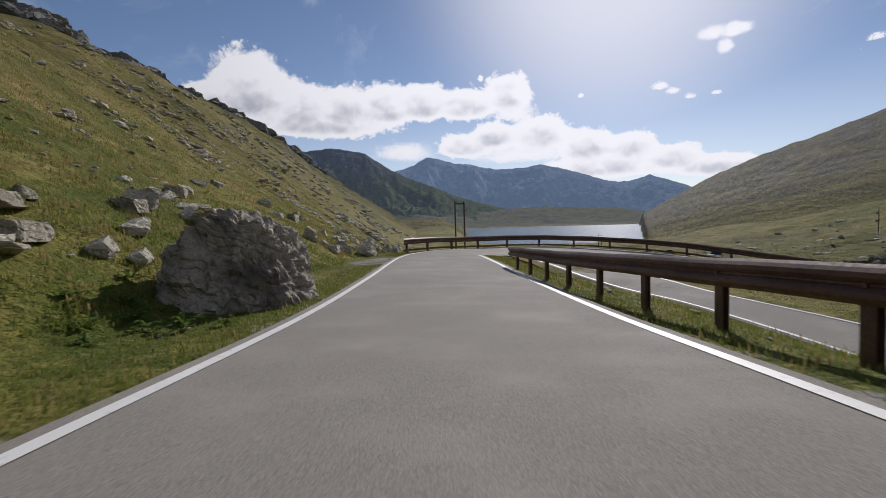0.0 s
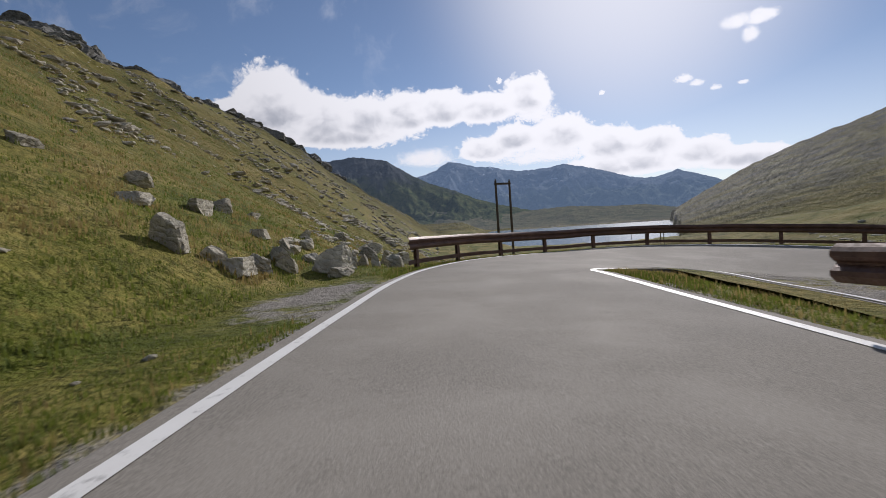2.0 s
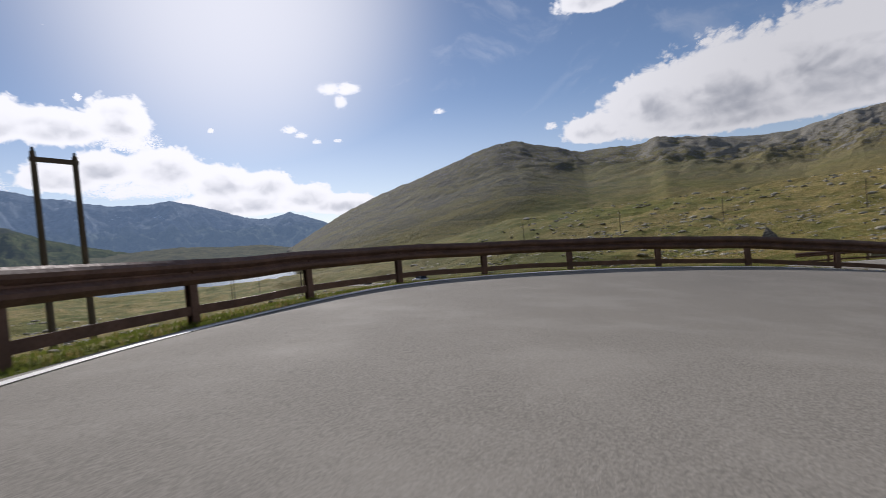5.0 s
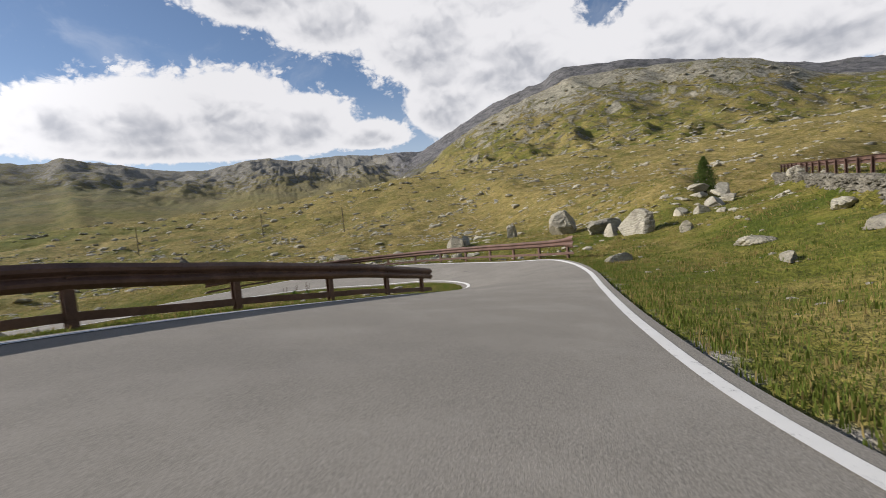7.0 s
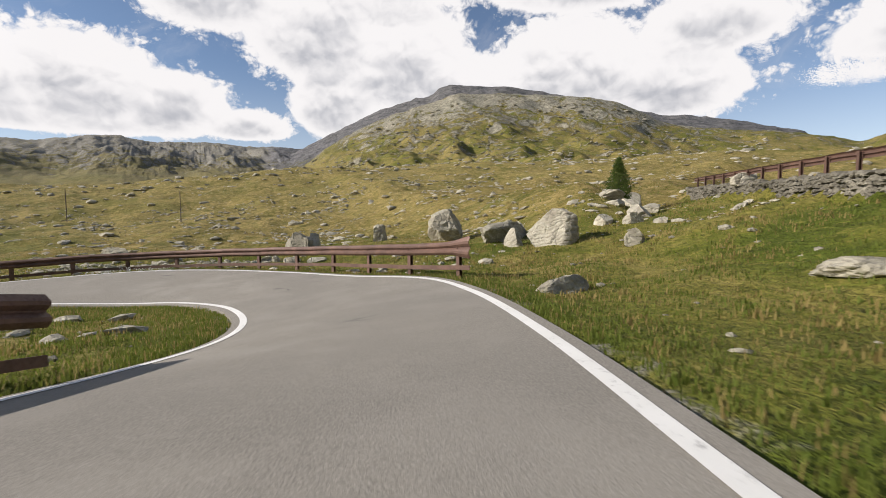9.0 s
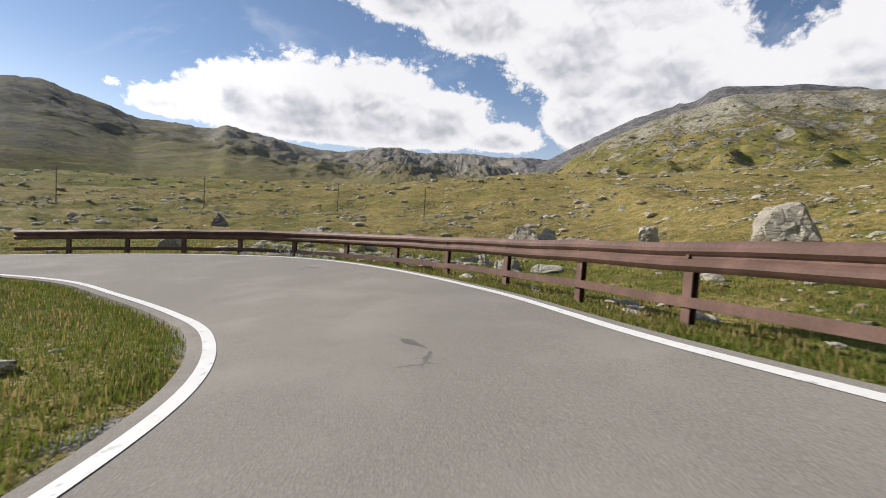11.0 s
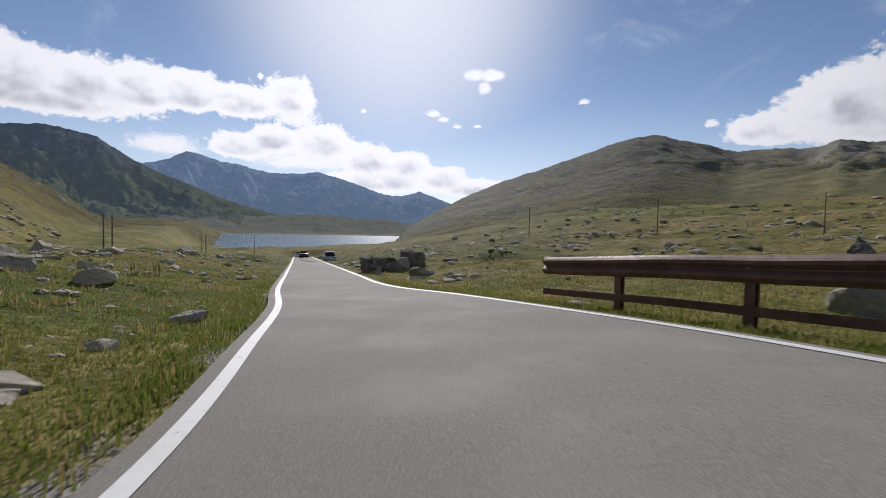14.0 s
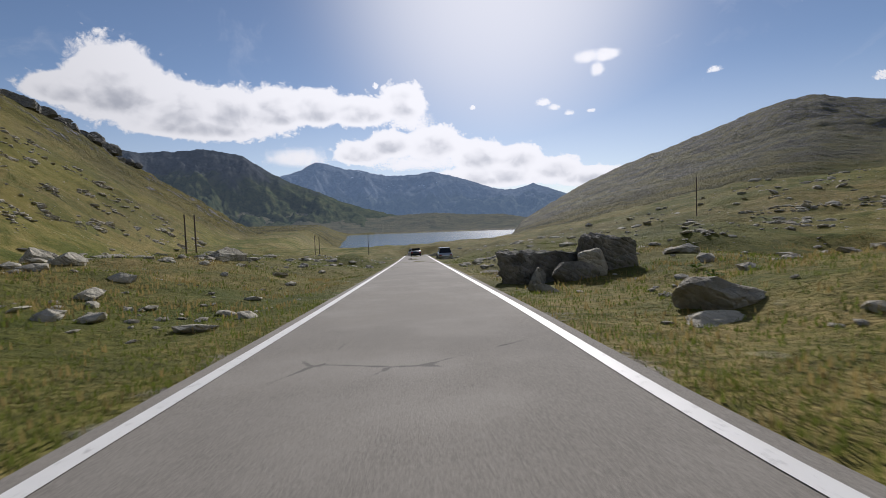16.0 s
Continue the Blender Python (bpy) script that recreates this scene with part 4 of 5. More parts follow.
    bo.materials.append(M_RUST)
    d = start
    while d < s[-1] - 0.3:
        p = np.array([np.interp(d, s, c[:, j]) for j in range(3)])
        i = min(n - 1, int(d / s[-1] * (n - 1)))
        yaw = math.atan2(tan[i, 1], tan[i, 0])
        lean = random.uniform(-0.02, 0.02)
        off = -0.06 * RAIL_SIDE
        m = Matrix.Translation(p + side[i] * off - c[0]) @ Matrix.Rotation(yaw, 4, "Z") @ Matrix.Rotation(lean, 4, "X")
        post = child("post", pm, rail, m)
        bolt = new("bolt", bo)
        bolt.parent = post
        bolt.location = (0, (0.06 + 0.02) * RAIL_SIDE, T0 - 0.235 * k)
        d += posts_every
    return tagged(rail, label, "guard rail", "roadside guard rails")


RAIL_TOP, RAIL_BEAM, RAIL_SIDE = 1.0, 0.4, 1


def along_edge(edge, other, i0, i1, out, stride=5):
    rows = []
    for i in list(range(i0, i1, stride)) + [i1]:
        e, o = edge[i], other[i]
        v = (e - o)[:2] / np.hypot(*(e - o)[:2])
        rows.append((e[0] + v[0] * out, e[1] + v[1] * out, e[2] - 0.06))
    return rows


RAIL_SIDE = 1
guard_rail([(4.3, -3.2, 0.0), (4.1, 2.0, -0.3), (3.8, 8.0, -0.62), (3.45, 14.0, -0.92), (3.0, 21.6, -1.22)], 2.25, "rust-brown double-wave steel guard rail beside the upper road", lower=False, start=0.9)
RAIL_SIDE = -1
i_a = int(np.argmin(np.hypot(ROAD_L[:, 0] + 1.9, ROAD_L[:, 1] - 31.0)))
i_b = int(np.argmin(np.hypot(ROAD_L[:, 0] - 28.0, ROAD_L[:, 1] - 27.5)))
guard_rail(along_edge(ROAD_L, ROAD_R, i_a, i_b, 0.9), 2.9, "rust-brown double-wave guard rail round the outside of the first hairpin")
RAIL_SIDE = 1
guard_rail([(33.2, 19.5, -3.87), (36.0, 20.0, -4.07), (42.1, 21.7, -4.39), (46.7, 24.4, -4.62), (49.8, 27.6, -4.8), (51.6, 31.5, -4.96), (52.5, 36.0, -5.22), (52.8, 39.8, -5.48), (52.9, 42.2, -5.66)], 2.6, "red-brown double-wave guard rail round the outside of the second hairpin", flare_start=True)
RAIL_SIDE = -1
WALL_LINE = [(WALL_FROM[0] + WALL_WAY[0] * d, WALL_FROM[1] + WALL_WAY[1] * d, float(wall_top(d))) for d in range(3, 42, 3)]
RAIL_TOP, RAIL_BEAM = 0.72, 0.3
guard_rail([(x + 0.5 * WALL_WAY[1], y - 0.5 * WALL_WAY[0], z) for x, y, z in WALL_LINE], 2.0, "rust-brown guard rail on top of the stone retaining wall", lower=False)

# ---------------------------------------------------------------- boulders and stones
def rock_mesh(name, seed, sx, sy, sz, mat, cuts=3, rough=0.35, faces=(), bed=None, beds=7.0):
    """An angular block: planes cut from a ball, then beds and cracks worked in."""
    rng = random.Random(seed)
    bm = bmesh.new()
    bmesh.ops.create_icosphere(bm, subdivisions=cuts, radius=1.0)
    planes = [(Vector((rng.gauss(0, 1), rng.gauss(0, 1), rng.gauss(0, 0.7))).normalized(), rng.uniform(0.4, 0.72)) for _ in range(10)]
    planes = [(Vector(q[:3]).normalized(), q[3]) for q in faces] + planes[len(faces):]
    tilt = Vector((rng.uniform(-0.5, 0.5), rng.uniform(-0.5, 0.5), 1)).normalized()
    bed = Vector(bed) if bed else tilt
    for v in bm.verts:
        p = v.co.copy()
        for nrm, d in planes:
            over = p.dot(nrm) - d
            if over > 0:
                p -= nrm * over
        q = p * 1.7 + Vector((seed * 3.1, seed * 1.7, 0))
        p *= 1.18 + rough * 0.2 * noise.fractal(q, 0.9, 2.0, 5)
        if cuts > 2:
            layer = p.dot(bed) * beds + noise.noise(q * 0.8) * 1.6 + noise.noise(q * 2.5) * 0.8
            broken = 0.55 + 0.9 * noise.noise(q * 1.9 + Vector((3, 7, math.floor(layer))))
            p += p.normalized() * rough * 0.17 * broken * (min(1.0, (layer % 1.0) * 5.0) * (1.0 - 0.6 * (layer % 1.0)) - 0.5)
            p += p.normalized() * rough * 0.16 * noise.fractal(q * 4, 0.8, 2.2, 3)
        v.co = Vector((p.x * sx, p.y * sy, max(p.z, -0.45) * sz))
    me = bpy.data.meshes.new(name)
    bm.to_mesh(me)
    bm.free()
    me.materials.append(mat)
    return me


def boulder(x, y, sx, sy, sz, seed, mat, label, yaw=0.0, sink=0.25, name="boulder", cuts=4, group="", faces=(), bed=None, beds=7.0, rough=0.35):
    ob = new(name, rock_mesh(name, seed, sx, sy, sz, mat, cuts, rough, faces, bed, beds))
    ob.matrix_basis = Matrix.Translation((x, y, z_at(x, y) + sz * (0.45 - sink) * 0.9)) @ Matrix.Rotation(radians(yaw), 4, "Z") @ Matrix.Rotation(random.uniform(-0.15, 0.15), 4, "X")
    return tagged(ob, label, "boulder", group)


BLOCK = ((1, 0, 0.06, 0.6), (-1, 0.1, 0.05, 0.6), (0, 1, 0.1, 0.6), (0.1, -1, 0.12, 0.6), (0.06, -0.05, 1, 0.56))
boulder(-4.85, 11.2, 1.75, 1.9, 2.15, 7, M_SCHIST, "huge dark layered boulder with a pale top beside the upper road", 0, cuts=6, rough=0.62,
        faces=((0.93, -0.05, 0.38, 0.66), (-0.8, -0.1, 0.6, 0.62), (0.24, -0.05, 0.97, 0.62), (0.05, -1.0, 0.22, 0.66), (0.0, 1.0, 0.3, 0.7), (0.62, -0.75, 0.3, 0.72), (0.6, 0.7, 0.2, 0.75), (-0.7, -0.7, 0.4, 0.7)), bed=(0.3, -0.2, 0.93), beds=13.0)
# x, y, width, height and whether it is a long block
for x, y, w, h, long in (
    (-8.4, 18.3, 2.3, 0.95, 1), (-7.6, 19.9, 1.75, 0.5, 1), (-9.6, 18.0, 0.9, 0.55, 0), (-10.4, 16.6, 1.3, 0.6, 0), (-9.9, 15.4, 1.5, 0.5, 1), (-11.7, 21.2, 1.3, 0.5, 1), (-8.75, 23.6, 1.0, 0.62, 0), (-8.3, 22.9, 0.7, 0.4, 0), (-7.5, 27.15, 0.95, 0.8, 0), (-6.9, 27.85, 0.55, 0.4, 0),
    (-10.5, 30.2, 1.5, 0.5, 1), (-10.5, 33.7, 1.5, 0.75, 1), (-11.6, 37.1, 1.1, 0.7, 0), (-6.45, 28.0, 1.05, 0.55, 1), (-6.4, 29.25, 0.85, 0.55, 0), (-6.65, 31.15, 0.75, 0.6, 0), (-6.15, 30.65, 0.65, 0.5, 0), (-7.5, 34.0, 0.8, 0.6, 0), (-6.25, 33.2, 0.7, 0.5, 0),
    (-4.95, 32.0, 1.5, 0.95, 0), (-4.7, 31.2, 1.0, 0.3, 1), (-5.0, 33.9, 0.6, 0.5, 0), (-4.75, 34.4, 0.7, 0.55, 0), (-4.25, 34.5, 0.5, 0.55, 0), (-3.6, 34.6, 0.75, 0.6, 0), (-8.7, 34.7, 1.0, 0.45, 1), (-11.0, 36.5, 1.1, 0.5, 1), (-7.6, 36.4, 0.8, 0.5, 0), (-4.4, 37.6, 0.9, 0.7, 0), (-3.9, 39.4, 0.9, 0.6, 0), (-5.2, 40.8, 0.7, 0.5, 0),
    (-11.8, 40.8, 1.2, 0.5, 1), (-8.8, 39.8, 0.7, 0.5, 0), (-8.0, 44.2, 0.85, 0.6, 0), (-11.8, 57.5, 1.0, 0.6, 0), (-7.1, 46.6, 0.9, 0.7, 0), (-8.6, 52.0, 1.1, 0.7, 0), (-9.6, 61.0, 1.6, 0.9, 0),
    (-7.4, 14.6, 1.1, 0.5, 0), (-6.8, 15.2, 0.9, 0.55, 0), (-8.4, 12.9, 1.0, 0.5, 0), (-8.3, 16.2, 0.65, 0.42, 0), (-9.9, 11.4, 0.7, 0.36, 0), (-10.9, 18.9, 0.85, 0.42, 0), (-8.2, 9.4, 1.5, 0.42, 1), (-9.3, 9.9, 1.6, 0.4, 1), (-8.9, 8.2, 1.3, 0.4, 1), (-7.6, 10.6, 0.9, 0.5, 0), (-7.2, 11.3, 0.8, 0.4, 0), (-12.5, 23.5, 1.1, 0.5, 1), (-13.6, 27.0, 1.2, 0.45, 1), (-14.5, 31.0, 1.3, 0.5, 1), (-12.2, 33.0, 0.9, 0.5, 0),
):
    sd = int(abs(x) * 31 + y * 17)
    boulder(x, y, w * 0.56, w * 0.42, h * 0.8, sd, M_ROCKW if sd % 4 else M_ROCK, "pale tilted layered slab on the grassy slope above the road" if long else "pale angular boulder on the grassy slope above the road",
            90 + sd * 37 % 40 - 20 if long else sd * 37, sink=0.3, group="boulders on the slope", cuts=4 if w > 0.8 else 3, faces=BLOCK if long else ())


for x, y, sx, sy, sz, sd, mt, lb in (
    (54.2, 20.1, 1.1, 0.95, 1.3, 31, M_ROCK, "grey rounded boulder beyond the guard rail"), (55.5, 18.9, 0.75, 0.65, 0.7, 32, M_ROCKW, "pale boulder leaning beside a darker one"),
    (51.1, 23.0, 0.62, 0.4, 0.36, 84, M_ROCKW, "pale block behind the guard rail"), (49.9, 22.4, 0.3, 0.28, 0.36, 85, M_ROCK, "grey stone behind the guard rail"), (49.1, 21.6, 0.48, 0.35, 0.33, 86, M_ROCK, "grey mossy stone behind the guard rail"),
    (48.6, 20.4, 0.6, 0.4, 0.27, 87, M_ROCKW, "flat pale slab behind the guard rail"), (47.6, 21.6, 0.5, 0.35, 0.2, 88, M_ROCK, "low grey stone behind the guard rail"), (41.6, 55.2, 0.35, 0.3, 0.32, 89, M_ROCKW, "pale stone in the verge"),
    (58.0, 13.0, 0.95, 0.8, 1.0, 33, M_ROCKW, "small pale boulder in the meadow"), (50.5, 10.8, 1.6, 1.3, 1.55, 34, M_ROCKW, "tall egg-shaped pale boulder in the meadow"),
    (38.2, 12.0, 1.6, 1.3, 1.15, 35, M_ROCKW, "wide pale boulder with a flat cracked face"), (42.8, 11.2, 2.1, 1.0, 0.8, 36, M_ROCK, "layered pale rock slab in the meadow"),
    (44.4, 9.9, 1.7, 0.9, 0.75, 37, M_ROCKW, "pale tilted rock slab in the meadow"), (40.6, 12.4, 0.6, 0.5, 0.7, 38, M_ROCKW, "small pale boulder in the meadow"),
    (29.3, 19.3, 0.75, 0.5, 0.3, 39, M_ROCKW, "flat pale stone in the grass beside the road"), (44.7, 1.4, 1.1, 0.9, 0.6, 40, M_ROCKW, "pale boulder high on the slope"),
    (46.0, -2.6, 0.9, 0.9, 1.0, 41, M_ROCKW, "pale upright boulder beside the larch"), (40.0, 4.0, 0.9, 0.8, 0.5, 42, M_ROCKW, "pale boulder on the slope"),
    (24.0, 13.5, 0.7, 0.5, 0.3, 43, M_ROCK, "grey flat boulder in the green meadow"), (56.3, 27.5, 0.9, 0.6, 0.4, 44, M_ROCKW, "pale flat stone behind the guard rail"),
    (58.5, 31.0, 1.0, 0.8, 0.6, 45, M_ROCK, "grey boulder behind the guard rail"), (55.3, 36.6, 0.8, 0.6, 0.4, 46, M_ROCK, "grey boulder behind the guard rail"),
    
    (56.7, 62.9, 0.75, 0.5, 0.55, 57, M_MOSSY, "dark wedge of rock in the roadside cluster"), (57.3, 62.6, 0.7, 0.45, 0.62, 58, M_ROCK, "grey tilted slab in the roadside cluster"),
    (55.7, 63.3, 0.42, 0.35, 0.4, 59, M_ROCK, "grey stone in the roadside cluster"), (55.0, 61.1, 0.5, 0.35, 0.2, 60, M_ROCK, "flat grey stone in the verge"), (55.7, 55.9, 0.75, 0.45, 0.36, 50, M_ROCK, "tilted grey slab in the verge"),
    (55.1, 55.3, 0.75, 0.4, 0.14, 51, M_ROCKW, "flat pale stone in the verge"), (39.2, 7.7, 0.65, 0.5, 0.5, 61, M_ROCKW, "small pale boulder on the slope"), (37.8, 7.4, 0.62, 0.5, 0.42, 62, M_ROCKW, "small pale boulder on the slope"),
    (33.5, 12.0, 0.45, 0.4, 0.45, 63, M_ROCK, "small pale boulder in the meadow"), (20.1, 20.6, 0.34, 0.26, 0.18, 64, M_ROCK, "square grey stone in the green meadow"), (25.2, 16.5, 0.95, 0.5, 0.24, 65, M_ROCK, "low pale slab in the green meadow"),
    (36.1, 0.8, 0.65, 0.5, 0.45, 66, M_ROCKW, "pale stone on the green slope"), (20.3, 17.2, 0.7, 0.45, 0.26, 67, M_ROCK, "pale boulder below the stone wall"), (41.6, 1.5, 1.2, 0.7, 0.45, 68, M_ROCKW, "broken pale slabs below the larch"),
    (43.0, 2.6, 0.7, 0.6, 0.4, 69, M_ROCKW, "pale stone below the larch"), (44.0, 61.9, 0.45, 0.35, 0.2, 70, M_ROCKW, "flat pale stone in the meadow"), (40.2, 68.7, 0.58, 0.5, 0.48, 71, M_ROCKW, "pale pointed boulder in the meadow"),
    (43.8, 75.7, 1.3, 0.9, 0.5, 72, M_ROCK, "grey broken slab in the meadow"), (34.9, 77.7, 0.7, 0.6, 0.4, 73, M_ROCKW, "pale stone in the meadow"),
    (42.8, 49.2, 0.6, 0.45, 0.3, 52, M_ROCKW, "pale stone in the verge beside the straight road"),
    (40.7, 50.0, 0.9, 0.6, 0.4, 53, M_ROCK, "grey mossy boulder in the meadow"), (34.5, 77.5, 1.0, 0.9, 0.8, 54, M_ROCKW, "pale boulder in the meadow"),
    (38.0, 58.0, 0.9, 0.6, 0.4, 55, M_ROCK, "grey boulder in the meadow"), (28.0, 78.0, 1.3, 1.0, 0.7, 56, M_ROCKW, "pale boulder in the meadow"),
):
    boulder(x, y, sx, sy, sz, sd, mt, lb, sd * 53, cuts=4 if sx > 0.9 else 3)
for x, y, sx, sy, sz, sd, yaw, lb in (
    (56.4, 64.9, 2.0, 1.3, 1.2, 47, 8, "long low block of dark layered rock under a turf cap"), (58.35, 63.8, 1.15, 1.1, 1.3, 48, -12, "square dark block of layered rock in the roadside cluster"), (55.5, 64.2, 0.7, 0.6, 0.75, 49, 20, "dark block at the end of the roadside cluster"),
):
    boulder(x, y, sx, sy, sz, sd, M_MOSSY, lb, yaw, cuts=5, faces=BLOCK, bed=(0.05, 0.1, 1), beds=9.0, rough=0.5)


# rocky outcrops along the crest of the western slope
def outcrop(x, y, w, h, seed, label):
    rng = random.Random(seed)
    ob = new("rock_outcrop")
    ob.location = (x, y, z_at(x, y))
    for k in range(6):
        sx = w * rng.uniform(0.35, 0.6)
        dx, dy = rng.uniform(-0.4, 0.4) * w, rng.uniform(-0.8, 0.8) * w
        me = rock_mesh("block", seed + k, sx, sx * 0.8, h * rng.uniform(0.5, 0.8), M_CRAG, 4, 0.5)
        child("block", me, ob, Matrix.Translation((dx, dy, z_at(x + dx, y + dy) - ob.location.z)) @ Matrix.Rotation(rng.uniform(0, 6.28), 4, "Z"))
    return tagged(ob, label, "rock outcrop", "crags on the crest")


for az, back, w, h, sd in (
    (-46.5, 0.97, 26, 9, 99), (-43.5, 0.98, 26, 10, 101), (-41.0, 0.95, 25, 10, 111), (-39.2, 0.97, 22, 9, 121), (-37.8, 0.93, 15, 9, 131), (-36.5, 0.86, 15, 6, 141), (-34.6, 0.97, 18, 7, 151), (-33.2, 0.97, 17, 8, 161), (-31.6, 0.97, 17, 7, 171), (-30.4, 0.95, 11, 6, 175), (-41.5, 0.82, 20, 8, 177), (-38.5, 0.78, 18, 7, 178), (-43.5, 0.8, 20, 8, 179),
    (-27.5, 0.97, 14, 6, 181), (-25.0, 0.97, 16, 6, 191), (-23.0, 0.96, 17, 8, 201), (-21.0, 0.97, 18, 8, 211), (-19.2, 0.97, 18, 8, 221), (-17.4, 0.98, 20, 10, 231), (-16.3, 0.98, 18, 11, 241), (-14.6, 0.97, 12, 6, 251),
):
    far = float(table(SLOPE_REACH, az)) * back
    outcrop(WEST_EYE[0] + far * math.sin(radians(az)), WEST_EYE[1] + far * math.cos(radians(az)), w, h, sd, "dark craggy outcrop on the crest of the grassy slope")


def scatter(name, count, seed, region, size, mat, label, category, clump):
    """Many loose stones in one mesh."""
    rng = random.Random(seed)
    kinds = []
    for k in range(7):
        bm = bmesh.new()
        bmesh.ops.create_icosphere(bm, subdivisions=1, radius=1.0)
        for v in bm.verts:
            v.co *= 1 + 0.35 * noise.noise(v.co * 1.3 + Vector((k * 5.0, seed, 0)))
            v.co.z *= 0.42
        kinds.append((np.array([v.co[:] for v in bm.verts]), [[v.index for v in f.verts] for f in bm.faces]))
        bm.free()
    spots = []
    while len(spots) < count:
        x, y = region(rng)
        if noise.fractal((x / 9.0 + seed, y / 9.0, 0), 0.8, 2.0, 4) < clump - rng.random() * 0.45:
            continue
        spots.append((x, y))
    zs, ds = ground_height([p[0] for p in spots], [p[1] for p in spots])
    vs, fs, k0 = [], [], 0
    for (x, y), z, d in zip(spots, zs, ds):
        if d < 1.3:
            continue
        s = size * (0.12 + 1.25 * rng.random() ** 3) * (1 + 0.006 * math.hypot(x - 20, y - 25)) + 0.05
        v, f = kinds[rng.randrange(7)]
        a = rng.uniform(0, 6.28)
        sx, sy = s * rng.uniform(0.7, 1.4), s * rng.uniform(0.6, 1.1)
        tilt = rng.uniform(-0.4, 0.4)
        w = v * (sx, sy, s * rng.uniform(0.6, 1.1))
        w = np.stack([w[:, 0], w[:, 1] * math.cos(tilt) - w[:, 2] * math.sin(tilt), w[:, 1] * math.sin(tilt) + w[:, 2] * math.cos(tilt)], 1)
        w = np.stack([w[:, 0] * math.cos(a) - w[:, 1] * math.sin(a) + x, w[:, 0] * math.sin(a) + w[:, 1] * math.cos(a) + y, w[:, 2] + z + 0.1 * s], 1)
        vs.extend(w.tolist())
        fs.extend([[q + k0 for q in face] for face in f])
        k0 += len(v)
    tagged(new(name, mesh(name, vs, fs, mat)), label, category, kind="stuff")


scatter("scree", 5200, 3, lambda g: (-7.5 - 70 * g.random() ** 1.4, g.uniform(4, 150)), 0.32, M_ROCKW, "pale loose stones strewn over the western slope", "stones", 0.72)
scatter("scree_stones", 6500, 8, lambda g: (g.uniform(30, 150), g.uniform(-45, 110)), 0.24, M_ROCKW, "pale stones strewn over the eastern meadow", "stones", 0.4)
scatter("meadow_stones", 2200, 14, lambda g: (g.uniform(-14, 44), g.uniform(44, 130)), 0.24, M_ROCKW, "pale stones in the meadow by the straight road", "stones", 0.2)
scatter("western_stones", 3600, 33, lambda g: (-14 - 90 * g.random() ** 1.2, g.uniform(60, 330)), 0.5, M_ROCKW, "pale rocks strewn over the lower western slope", "stones", 0.7)
scatter("hillside_stones", 4500, 21, lambda g: (g.uniform(60, 330), g.uniform(-220, 160)), 0.5, M_ROCKW, "pale rocks over the far slopes", "stones", 0.25)


def hill_spot(g):
    az, r = radians(g.uniform(98, 152)), g.uniform(170, 690)
    return HUB[0] + r * math.sin(az), HUB[1] + r * math.cos(az)


scatter("hill_ledges", 4200, 51, hill_spot, 0.55, M_ROCK, "weathered grey rock ledges over the rocky hill", "rocks", 0.3)


def rubble_spot(g):
    t = g.random()
    return 50.5 + 5.5 * t + g.gauss(0, 0.7), 22.0 + 12 * t + g.gauss(0, 0.9)


scatter("rubble", 700, 41, rubble_spot, 0.13, M_ROCKW, "pale broken rubble behind the guard rail", "rubble", -0.6)
scatter("roadside_gravel", 1500, 27, lambda g: (g.uniform(-5, 58), g.uniform(-2, 70)), 0.07, M_ROCK, "loose grey gravel along the road edges", "gravel", -0.4)


# ---------------------------------------------------------------- grass and weeds
def blades(name, count, seed, region, height, mat, label, category, per=5, spread=0.2, width=0.008, near=0.25, clump=-9.0):
    rng = random.Random(seed)
    spots = []
    while len(spots) < count:
        x, y = region(rng)
        if clump > -5 and noise.fractal((x / 2.5 + seed, y / 2.5, 0), 0.8, 2.0, 3) < clump:
            continue
        spots.append((x, y))
    zs, ds = ground_height([p[0] for p in spots], [p[1] for p in spots])
    vs, fs = [], []
    for (x, y), z, d in zip(spots, zs, ds):
        if d < near or math.exp(-((x + 4.0) / 1.3) ** 2 - ((y - 26.5) / 3.8) ** 2) > 0.3:
            continue
        for _ in range(per):
            a, h = rng.uniform(0, 6.28), height * rng.uniform(0.5, 1.2)
            bx, by = x + rng.uniform(-spread, spread), y + rng.uniform(-spread, spread)
            w = width * rng.uniform(0.7, 1.3)
            ux, uy = math.cos(a) * w, math.sin(a) * w
            lx, ly = -math.sin(a) * h * rng.uniform(0.1, 0.5), math.cos(a) * h * rng.uniform(0.1, 0.5)
            k = len(vs)
            vs += [(bx - ux, by - uy, z - 0.03), (bx + ux, by + uy, z - 0.03), (bx + ux * 0.7 + lx * 0.35, by + uy * 0.7 + ly * 0.35, z + h * 0.6), (bx - ux * 0.7 + lx * 0.35, by - uy * 0.7 + ly * 0.35, z + h * 0.6), (bx + lx, by + ly, z + h)]
            fs += [(k, k + 1, k + 2, k + 3), (k + 3, k + 2, k + 4)]
    tagged(new(name, mesh(name, vs, fs, mat)), label, category, kind="stuff")


